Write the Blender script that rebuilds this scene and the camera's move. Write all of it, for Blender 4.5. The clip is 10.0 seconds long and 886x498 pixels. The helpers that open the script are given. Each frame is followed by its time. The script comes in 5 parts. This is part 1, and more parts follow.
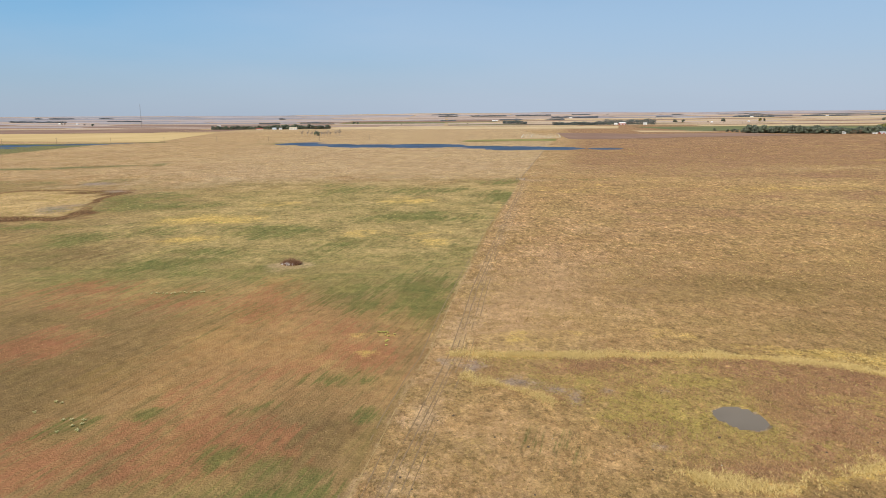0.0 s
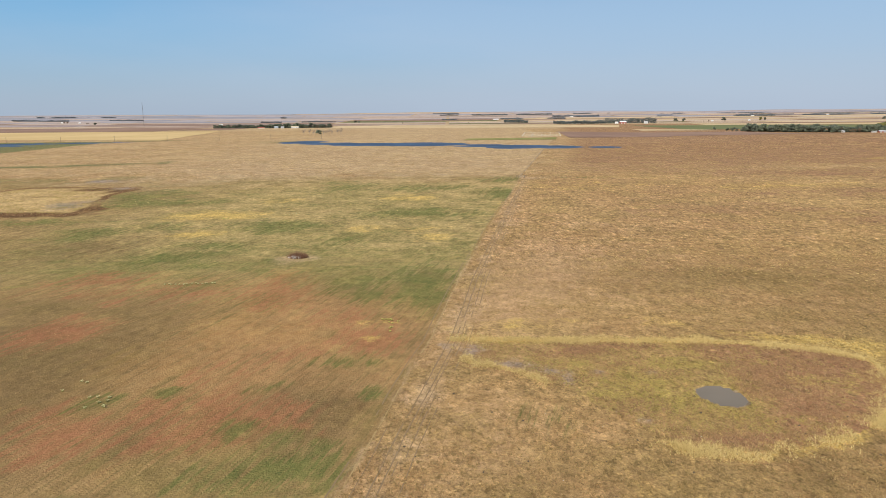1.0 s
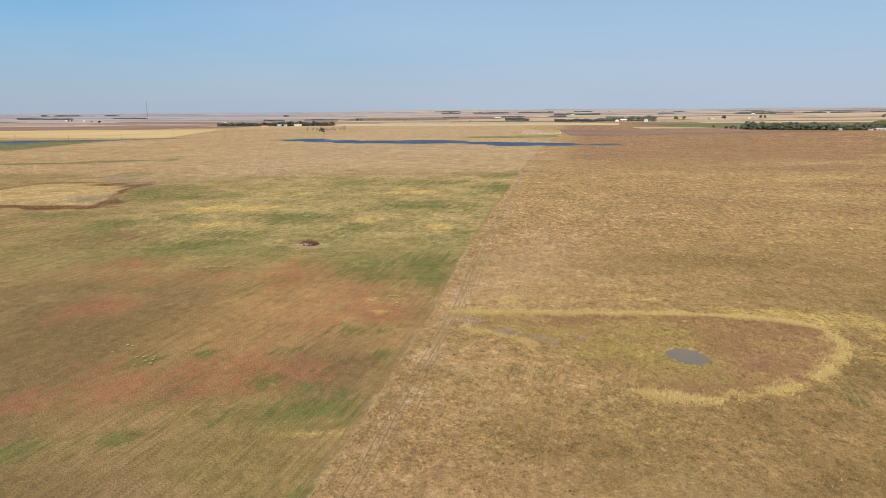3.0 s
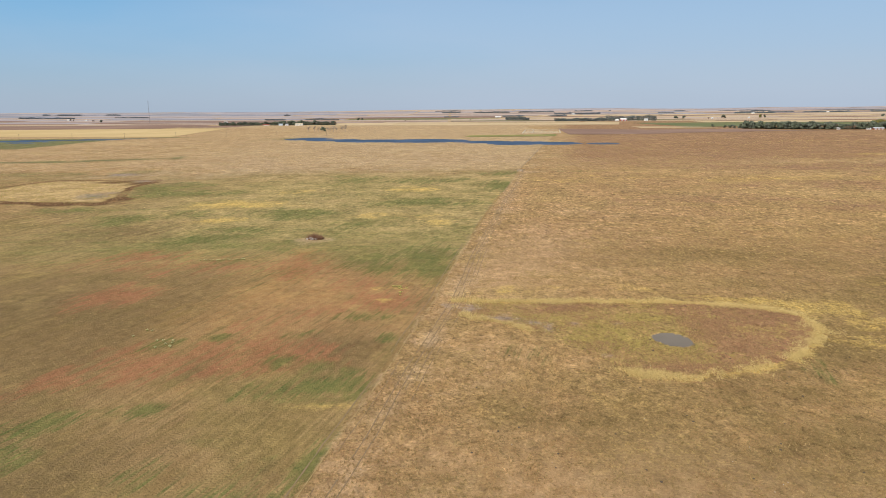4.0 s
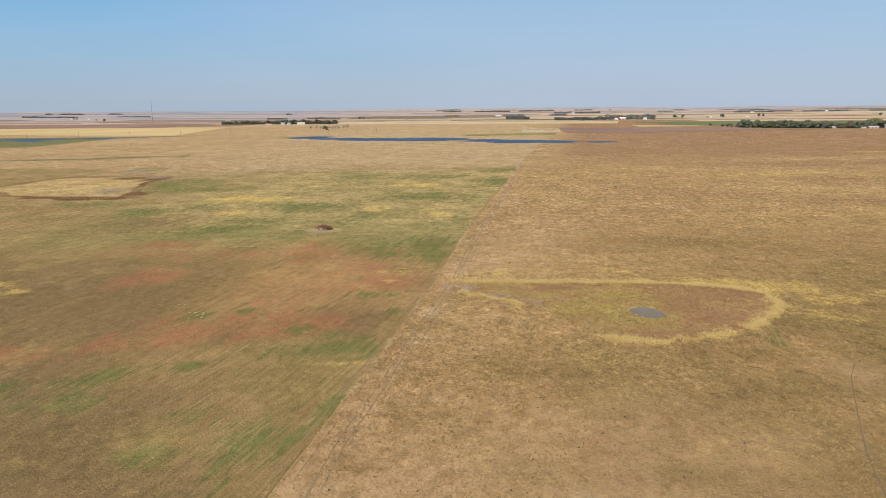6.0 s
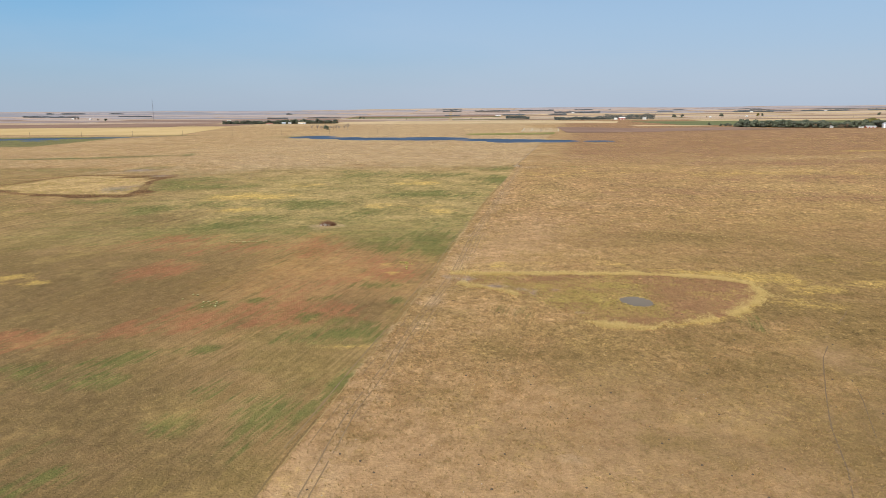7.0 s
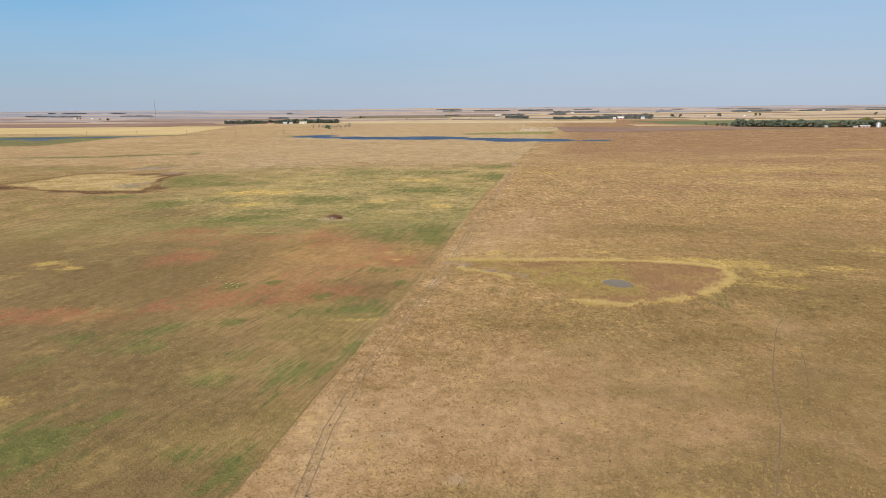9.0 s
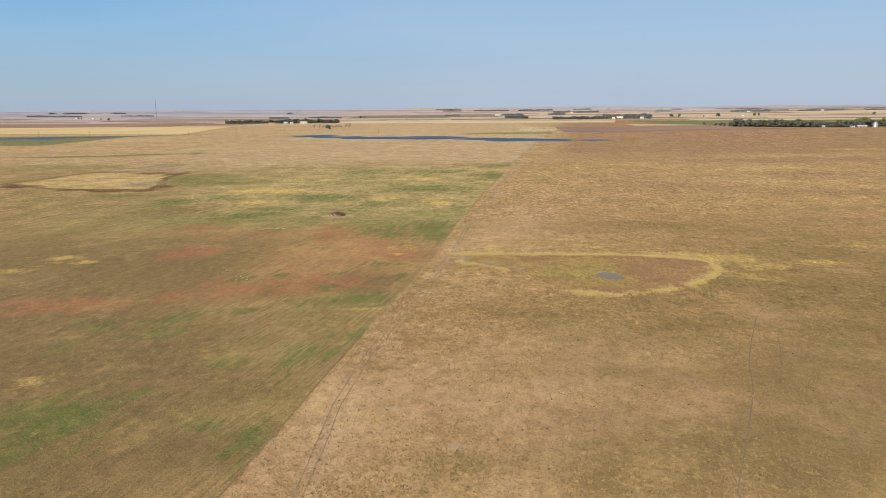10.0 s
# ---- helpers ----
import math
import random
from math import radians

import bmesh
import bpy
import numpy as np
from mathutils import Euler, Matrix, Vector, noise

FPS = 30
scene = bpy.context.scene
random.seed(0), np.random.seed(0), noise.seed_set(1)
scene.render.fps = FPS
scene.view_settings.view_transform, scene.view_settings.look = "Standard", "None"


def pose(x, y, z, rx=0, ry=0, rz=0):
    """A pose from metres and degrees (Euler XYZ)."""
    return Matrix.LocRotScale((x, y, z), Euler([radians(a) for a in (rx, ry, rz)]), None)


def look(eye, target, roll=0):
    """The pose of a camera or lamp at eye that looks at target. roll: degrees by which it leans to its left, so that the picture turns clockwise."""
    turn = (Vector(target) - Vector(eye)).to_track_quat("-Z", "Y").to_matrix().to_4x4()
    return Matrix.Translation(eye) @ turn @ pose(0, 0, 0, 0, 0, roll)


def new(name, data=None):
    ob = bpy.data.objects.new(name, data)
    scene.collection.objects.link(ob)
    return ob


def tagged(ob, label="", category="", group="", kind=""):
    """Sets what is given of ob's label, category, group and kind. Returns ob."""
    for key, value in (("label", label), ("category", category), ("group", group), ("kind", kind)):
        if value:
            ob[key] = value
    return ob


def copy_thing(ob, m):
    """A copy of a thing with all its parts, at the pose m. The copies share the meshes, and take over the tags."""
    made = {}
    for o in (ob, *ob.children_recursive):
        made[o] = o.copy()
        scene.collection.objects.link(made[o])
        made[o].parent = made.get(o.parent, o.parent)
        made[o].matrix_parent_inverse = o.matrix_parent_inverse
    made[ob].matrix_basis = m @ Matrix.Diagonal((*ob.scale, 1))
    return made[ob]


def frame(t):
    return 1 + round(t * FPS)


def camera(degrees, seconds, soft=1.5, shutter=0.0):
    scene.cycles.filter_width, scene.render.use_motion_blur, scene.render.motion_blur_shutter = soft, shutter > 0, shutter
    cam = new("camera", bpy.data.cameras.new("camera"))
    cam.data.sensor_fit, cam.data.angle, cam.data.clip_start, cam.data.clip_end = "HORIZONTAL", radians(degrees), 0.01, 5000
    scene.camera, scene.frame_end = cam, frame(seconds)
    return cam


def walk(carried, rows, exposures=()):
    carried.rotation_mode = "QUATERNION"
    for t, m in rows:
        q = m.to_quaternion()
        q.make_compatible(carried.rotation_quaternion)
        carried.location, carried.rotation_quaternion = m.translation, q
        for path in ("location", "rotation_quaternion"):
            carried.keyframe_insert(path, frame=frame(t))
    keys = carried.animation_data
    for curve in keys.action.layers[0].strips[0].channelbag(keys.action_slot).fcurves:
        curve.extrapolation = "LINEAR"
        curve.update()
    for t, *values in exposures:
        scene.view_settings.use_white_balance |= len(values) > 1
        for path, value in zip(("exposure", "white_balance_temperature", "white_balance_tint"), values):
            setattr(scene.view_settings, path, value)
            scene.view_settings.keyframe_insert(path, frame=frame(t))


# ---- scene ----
def build_path():
    rows = []
    for t, x, y, z, yaw, pitch, roll in (
            (0.0, 0.0, 0.0, 45.0, 0.487, -11.491, -0.482), (0.5, 0.03, -3.6, 44.94, 0.539, -11.54, -0.482),
            (1.0, 0.07, -7.4, 44.88, 0.586, -11.584, -0.482), (1.5, 0.1, -11.34, 44.82, 0.629, -11.625, -0.482),
            (2.0, 0.14, -15.41, 44.77, 0.667, -11.662, -0.482), (2.5, 0.17, -19.57, 44.72, 0.701, -11.696, -0.482),
            (3.0, 0.21, -23.8, 44.67, 0.73, -11.726, -0.482), (3.5, 0.25, -28.07, 44.64, 0.756, -11.754, -0.482),
            (4.0, 0.3, -32.37, 44.6, 0.778, -11.778, -0.482), (4.5, 0.34, -36.68, 44.58, 0.797, -11.8, -0.482),
            (5.0, 0.39, -40.99, 44.56, 0.812, -11.819, -0.482), (5.5, 0.44, -45.29, 44.56, 0.825, -11.836, -0.482),
            (6.0, 0.5, -49.58, 44.56, 0.834, -11.851, -0.482), (6.5, 0.55, -53.85, 44.57, 0.841, -11.864, -0.482),
            (7.0, 0.61, -58.12, 44.6, 0.845, -11.875, -0.482), (7.5, 0.67, -62.38, 44.64, 0.847, -11.884, -0.482),
            (8.0, 0.74, -66.64, 44.7, 0.847, -11.893, -0.482), (8.5, 0.8, -70.91, 44.77, 0.846, -11.9, -0.482),
            (9.0, 0.87, -75.22, 44.86, 0.842, -11.906, -0.482), (9.5, 0.94, -79.57, 44.97, 0.838, -11.911, -0.481),
            (10.0, 1.01, -84.0, 45.11, 0.832, -11.916, -0.481)):
        a, p = radians(yaw), radians(pitch)
        way = Vector((-math.sin(a) * math.cos(p), math.cos(a) * math.cos(p), math.sin(p)))
        eye = Vector((x, y, z))
        rows.append((t, look(eye, eye + way, roll)))
    return rows


cam = camera(66.3, 10.0, 0.7)
walk(cam, build_path())
scene.view_settings.exposure = 0.175

# ---- sky and sun ----
SUN_ELEVATION, SUN_AZIMUTH = 40.0, 215.0   # azimuth clockwise from the line of flight (+y)
world = bpy.data.worlds.new("sky")
scene.world = world
world.use_nodes = True
wn, wl = world.node_tree.nodes, world.node_tree.links
wn.clear()
sky = wn.new("ShaderNodeTexSky")
sky.sky_type, sky.sun_disc = "NISHITA", False
sky.sun_elevation, sky.sun_rotation = radians(SUN_ELEVATION), radians(SUN_AZIMUTH)
sky.air_density, sky.dust_density, sky.ozone_density, sky.altitude = 1.0, 1.2, 2.0, 500
wco = wn.new("ShaderNodeTexCoord")
wmap = wn.new("ShaderNodeMapping")
wmap.inputs["Scale"].default_value = (1.2, 1.2, 5.0)
wnoise = wn.new("ShaderNodeTexNoise")
wnoise.inputs["Scale"].default_value, wnoise.inputs["Detail"].default_value = 1.3, 7
wramp = wn.new("ShaderNodeValToRGB")
wramp.color_ramp.elements[0].position, wramp.color_ramp.elements[1].position = 0.38, 1.0
wmix = wn.new("ShaderNodeMixRGB")
wmix.inputs[2].default_value = (5.35, 6.2, 7.65, 1)
wfac = wn.new("ShaderNodeMath")
wfac.operation = "MULTIPLY"
wfac.inputs[1].default_value = 0.44
wbg = wn.new("ShaderNodeBackground")
wbg.inputs["Strength"].default_value = 0.085
wout = wn.new("ShaderNodeOutputWorld")
wl.new(wco.outputs["Generated"], wmap.inputs["Vector"])
wl.new(wmap.outputs[0], wnoise.inputs["Vector"])
# a thin veil of high cloud over the eastern half of the sky
wsep2 = wn.new("ShaderNodeSeparateXYZ")
wl.new(wco.outputs["Generated"], wsep2.inputs[0])
wveil = wn.new("ShaderNodeMath")
wveil.operation = "MULTIPLY_ADD"
wveil.inputs[1].default_value = 1.5
wl.new(wnoise.outputs[0], wveil.inputs[0])
weast = wn.new("ShaderNodeMath")
weast.operation = "MULTIPLY"
weast.inputs[1].default_value = 0.62
wl.new(wsep2.outputs["X"], weast.inputs[0])
wl.new(weast.outputs[0], wveil.inputs[2])
wl.new(wveil.outputs[0], wramp.inputs[0])
wl.new(wramp.outputs[0], wfac.inputs[0])
wl.new(wfac.outputs[0], wmix.inputs[0])
# clear blue above, thinning into lilac-grey haze towards the horizon
wsep = wn.new("ShaderNodeSeparateXYZ")
wl.new(wco.outputs["Generated"], wsep.inputs[0])
wair = wn.new("ShaderNodeValToRGB")
wair.color_ramp.interpolation = "B_SPLINE"
for pos, col in ((0.0, (0.42, 0.508, 0.638)), (0.035, (0.385, 0.518, 0.66)), (0.075, (0.315, 0.52, 0.725)), (0.15, (0.19, 0.50, 0.84)), (0.3, (0.07, 0.20, 0.42)), (0.65, (0.04, 0.10, 0.22))):
    e = wair.color_ramp.elements.new(pos) if pos else wair.color_ramp.elements[0]
    e.position, e.color = pos, (*col, 1)
wair.color_ramp.elements.remove(wair.color_ramp.elements[-1])
wl.new(wsep.outputs["Z"], wair.inputs[0])
wtint = wn.new("ShaderNodeMixRGB")
wtint.inputs[0].default_value = 0.9
wl.new(sky.outputs[0], wtint.inputs[1])
wscale = wn.new("ShaderNodeMixRGB")
wscale.blend_type = "MULTIPLY"
wscale.inputs[0].default_value, wscale.inputs[2].default_value = 1.0, (10, 10, 10, 1)
wl.new(wair.outputs[0], wscale.inputs[1])
wl.new(wscale.outputs[0], wtint.inputs[2])
wl.new(wtint.outputs[0], wmix.inputs[1])
wl.new(wmix.outputs[0], wbg.inputs["Color"])
wl.new(wbg.outputs[0], wout.inputs["Surface"])

sun_data = bpy.data.lights.new("sun", "SUN")
sun_data.energy, sun_data.angle, sun_data.color = 4.3, radians(0.6), (1.0, 0.93, 0.81)
sun = new("sun", sun_data)
_az, _el = radians(SUN_AZIMUTH), radians(SUN_ELEVATION)
sun.matrix_world = look(Vector((math.sin(_az) * math.cos(_el), math.cos(_az) * math.cos(_el), math.sin(_el))) * 300, (0, 0, 0))


# ---- helpers of this place ----
rng = np.random.default_rng(7)


def lattice(ix, iy, seed):
    h = (ix.astype(np.int64) * 374761393 + iy.astype(np.int64) * 668265263 + seed * 974634777) & 0x7FFFFFFF
    h = ((h ^ (h >> 13)) * 1274126177) & 0x7FFFFFFF
    return ((h ^ (h >> 16)) & 0xFFFF) / 65535.0


def vnoise(x, y, size, seed=1):
    """Smooth noise, 0 to 1, with bumps of that size in metres."""
    u, v = np.asarray(x, float) / size, np.asarray(y, float) / size
    iu, iv = np.floor(u), np.floor(v)
    fu, fv = u - iu, v - iv
    fu, fv = fu * fu * (3 - 2 * fu), fv * fv * (3 - 2 * fv)
    a = lattice(iu, iv, seed) * (1 - fu) + lattice(iu + 1, iv, seed) * fu
    b = lattice(iu, iv + 1, seed) * (1 - fu) + lattice(iu + 1, iv + 1, seed) * fu
    return a * (1 - fv) + b * fv


def fbm(x, y, size, seed=1, octaves=4):
    total, amp, norm = 0.0, 1.0, 0.0
    for k in range(octaves):
        total = total + amp * vnoise(x, y, size / 2 ** k, seed + 17 * k)
        norm, amp = norm + amp, amp * 0.55
    return total / norm


def smooth(a, b, v):
    s = np.clip((v - a) / (b - a), 0, 1)
    return s * s * (3 - 2 * s)


NOISE_KEPT = {}


def blobs(x, y, rows, wobble=0.5, seed=3):
    """Soft patches: rows of centre x, centre y, half length, half width, turn in degrees, weight. 0.5 lies on the edge."""
    kept = NOISE_KEPT.setdefault(seed % 3, [None, None])
    if kept[0] is not x:
        kept[0], kept[1] = x, (fbm(x, y, 9.0, 3 + seed % 3) - 0.5) * 2 + (fbm(x, y, 30.0, 8 + seed % 3, 2) - 0.5)
    n = kept[1] * wobble
    out = np.zeros_like(x)
    for cx, cy, rx, ry, turn, weight in rows:
        c, s = math.cos(radians(turn)), math.sin(radians(turn))
        reach = 4 * max(rx, ry)
        near = (np.abs(x - cx) < reach) & (np.abs(y - cy) < reach)
        dx, dy = x[near] - cx, y[near] - cy
        d = np.hypot((dx * c + dy * s) / rx, (-dx * s + dy * c) / ry)
        out[near] = np.maximum(out[near], weight * np.clip(1 - 0.5 * d + 0.6 * n[near], 0, 1))
    return out


def line_distance(x, y, points):
    """Distance to a chain of points, and inside its closed outline (by crossing count)."""
    best = np.full(x.shape, 1e9)
    inside = np.zeros(x.shape, bool)
    closed = list(points) + [points[0]]
    for (ax, ay), (bx, by) in zip(closed[:-1], closed[1:]):
        ux, uy = bx - ax, by - ay
        k = np.clip(((x - ax) * ux + (y - ay) * uy) / (ux * ux + uy * uy), 0, 1)
        best = np.minimum(best, np.hypot(x - ax - k * ux, y - ay - k * uy))
        if ay != by:
            cross = ((ay > y) != (by > y)) & (x < (bx - ax) * (y - ay) / (by - ay) + ax)
            inside ^= cross
    return best, inside


def fence_x(y):
    """The straight line between the two pastures."""
    return np.interp(y, (-400, -12, 8, 27, 52, 73, 97, 121, 150, 172, 260, 408, 450, 766, 1100), (-76, -26.7, -23.4, -20.4, -16.1, -12.2, -8.5, -4.2, -0.6, 2.6, 16.1, 41.5, 47.5, 106.8, 172))


def track_x(y):
    """The wheel track beside it."""
    return np.interp(y, (-60, -12, 2, 14, 36, 55, 82, 121, 172, 260, 408, 450), (-19.5, -17.5, -17.2, -17.0, -14.6, -11, -6.8, 0.6, 7.0, 20.5, 44.5, 50))


def cow_path_x(y):
    return np.interp(y, (-60, -10.7, 1.8, 12.5, 18.8, 31, 43, 57.5, 70.5, 86), (28, 34.7, 41.1, 46.3, 49.4, 53.8, 59.4, 66.8, 75.2, 87.2))


RING = ((-3.4, 122), (12.5, 121), (30.6, 120.4), (48.6, 120), (60, 117.8), (70, 114.6), (75.2, 109.2), (75.4, 103.5), (74.2, 99.2), (69.1, 90.6), (60.4, 82.6),
        (52, 78.2), (42, 74.8), (35.3, 74.8), (31, 77.3), (27, 81.5), (23.3, 87.2), (20.6, 93.4), (16, 100.4), (11, 105.4), (3.6, 109), (-2, 116))
SLOUGH = ((-277, 331), (-233, 304), (-207, 296), (-187, 291), (-172, 292), (-168, 300), (-175, 325), (-188, 362), (-189, 404), (-215, 402), (-240, 409), (-258, 408), (-268, 376))
LAKE = ((-212, 999, 36, 42, -20, 1), (-170, 956, 44, 36, -25, 1), (-109, 922, 58, 44, -8, 1), (-38, 916, 62, 52, 0, 1), (-3, 907, 34, 44, 0, 1),
        (42, 867, 44, 36, -18, 1), (87, 835, 48, 44, -10, 1), (129, 823, 34, 36, 0, 1), (186, 810, 20, 20, -30, 1))
SPITS = ((10, 868, 17, 9, 0, 1), (44, 912, 26, 11, -10, 1), (-167, 996, 26, 18, 0, 1))
WETLAND_WATER = ((-640, 1000, 75, 34, 10, 0.95), (-565, 1025, 50, 22, 15, 0.95), (-505, 1052, 45, 12, 15, 0.9), (-740, 955, 70, 40, 10, 0.95), (-610, 940, 40, 18, 10, 0.8))


def water_field(x, y):
    lake = np.minimum(blobs(x, y, LAKE, 0.12, 31), 1 - 0.9 * blobs(x, y, SPITS, 0.1, 33))
    wet = blobs(x, y, WETLAND_WATER, 0.75, 35)
    pond = blobs(x, y, ((43, 94.8, 3.5, 4.0, 15, 1),), 0.4, 37)
    return np.maximum(np.maximum(lake, wet), pond)


def height(x, y):
    """The lie of the land: almost flat, with low swells, a long rise far to one side and hills on the horizon."""
    far = smooth(250, 900, np.hypot(x, y))
    z = 0.10 * (fbm(x, y, 14, 51, 3) - 0.5) + far * 1.2 * (fbm(x, y, 260, 53, 3) - 0.5)
    z = z + 6.0 * np.exp(-((x - 560) / 260) ** 2 - ((y - 960) / 150) ** 2)
    r = np.hypot(x, y)
    rise = np.clip((r - 2350) / 2500, 0, 1) ** 1.15
    z = z + rise * (27 + 3 * smooth(-0.2, -0.5, x / np.maximum(r, 1)) + 13 * (fbm(x, y, 800, 55, 3) - 0.5))
    w = water_field(x, y)
    level = smooth(0.30, 0.5, w)
    z = np.maximum(z * (1 - level), -0.04)
    return z - 0.35 * smooth(0.495, 0.56, w)


def mesh_of(name, verts, faces, material, attributes=()):
    """A mesh from numpy arrays; all faces have as many corners."""
    me = bpy.data.meshes.new(name)
    n, k = faces.shape
    me.vertices.add(len(verts))
    me.vertices.foreach_set("co", np.ascontiguousarray(verts, np.float32).ravel())
    me.loops.add(n * k)
    me.loops.foreach_set("vertex_index", np.ascontiguousarray(faces, np.int32).ravel())
    me.polygons.add(n)
    me.polygons.foreach_set("loop_start", np.arange(0, n * k, k, dtype=np.int32))
    for key, values in attributes:
        at = me.attributes.new(key, "FLOAT", "POINT")
        at.data.foreach_set("value", np.ascontiguousarray(values, np.float32).ravel())
    me.materials.append(material)
    me.update(calc_edges=True)
    me.validate()
    return me


def part(name, bm, material, parent, label=""):
    me = bpy.data.meshes.new(name)
    bm.to_mesh(me)
    bm.free()
    me.materials.append(material)
    ob = new(name, me)
    ob.parent = parent
    return tagged(ob, label)


# ---- materials ----
class Nodes:
    """Short hand for building a material's nodes."""

    def __init__(self, name, roughness=0.9, specular=0.2):
        self.mat = bpy.data.materials.new(name)
        self.mat.use_nodes = True
        self.n, self.l = self.mat.node_tree.nodes, self.mat.node_tree.links
        self.bsdf = self.n["Principled BSDF"]
        self.bsdf.inputs["Roughness"].default_value = roughness
        self.bsdf.inputs["Specular IOR Level"].default_value = specular
        self.geo = self.n.new("ShaderNodeNewGeometry")

    def noise(self, scale, detail=4, stretch=(1, 1, 1), turn=0.0, rough=0.55):
        m = self.n.new("ShaderNodeMapping")
        m.inputs["Scale"].default_value = stretch
        m.inputs["Rotation"].default_value = (0, 0, radians(turn))
        self.l.new(self.geo.outputs["Position"], m.inputs["Vector"])
        t = self.n.new("ShaderNodeTexNoise")
        t.inputs["Scale"].default_value, t.inputs["Detail"].default_value, t.inputs["Roughness"].default_value = scale, detail, rough
        self.l.new(m.outputs[0], t.inputs["Vector"])
        return t.outputs[0]

    def swathe(self, long, wide, turn, detail=4, rough=0.6):
        """Noise drawn out along a direction: turn in degrees from +x, sizes in metres."""
        m = self.n.new("ShaderNodeMapping")
        m.vector_type = "TEXTURE"
        m.inputs["Scale"].default_value = (long, wide, 1)
        m.inputs["Rotation"].default_value = (0, 0, radians(turn))
        self.l.new(self.geo.outputs["Position"], m.inputs["Vector"])
        t = self.n.new("ShaderNodeTexNoise")
        t.inputs["Scale"].default_value, t.inputs["Detail"].default_value, t.inputs["Roughness"].default_value = 1.0, detail, rough
        self.l.new(m.outputs[0], t.inputs["Vector"])
        return t.outputs[0]

    def attr(self, name):
        a = self.n.new("ShaderNodeAttribute")
        a.attribute_name = name
        return a.outputs["Fac"]

    def put(self, value, socket):
        if isinstance(value, bpy.types.NodeSocket):
            self.l.new(value, socket)
        else:
            socket.default_value = value

    def math(self, op, a, b=0.0, c=0.0):
        m = self.n.new("ShaderNodeMath")
        m.operation = op
        for v, s in zip((a, b, c), m.inputs):
            self.put(v, s)
        return m.outputs[0]

    def ramp(self, v, lo, hi, out0=0.0, out1=1.0):
        m = self.n.new("ShaderNodeMapRange")
        m.interpolation_type = "SMOOTHSTEP"
        for key, value in (("Value", v), ("From Min", lo), ("From Max", hi), ("To Min", out0), ("To Max", out1)):
            self.put(value, m.inputs[key])
        return m.outputs[0]

    def mix(self, fac, a, b):
        m = self.n.new("ShaderNodeMixRGB")
        for v, s in zip((fac, a, b), m.inputs):
            if isinstance(v, tuple):
                v = (*v, 1)
            self.put(v, s)
        return m.outputs[0]

    def bump(self, v, strength, distance):
        b = self.n.new("ShaderNodeBump")
        b.inputs["Strength"].default_value, b.inputs["Distance"].default_value = strength, distance
        self.l.new(v, b.inputs["Height"])
        self.l.new(b.outputs[0], self.bsdf.inputs["Normal"])

    def colour(self, v):
        if isinstance(v, tuple):
            v = (*v, 1)
        self.put(v, self.bsdf.inputs["Base Color"])
        return self.mat


MOWN = 75.0          # direction of the mown swaths, in degrees from +x


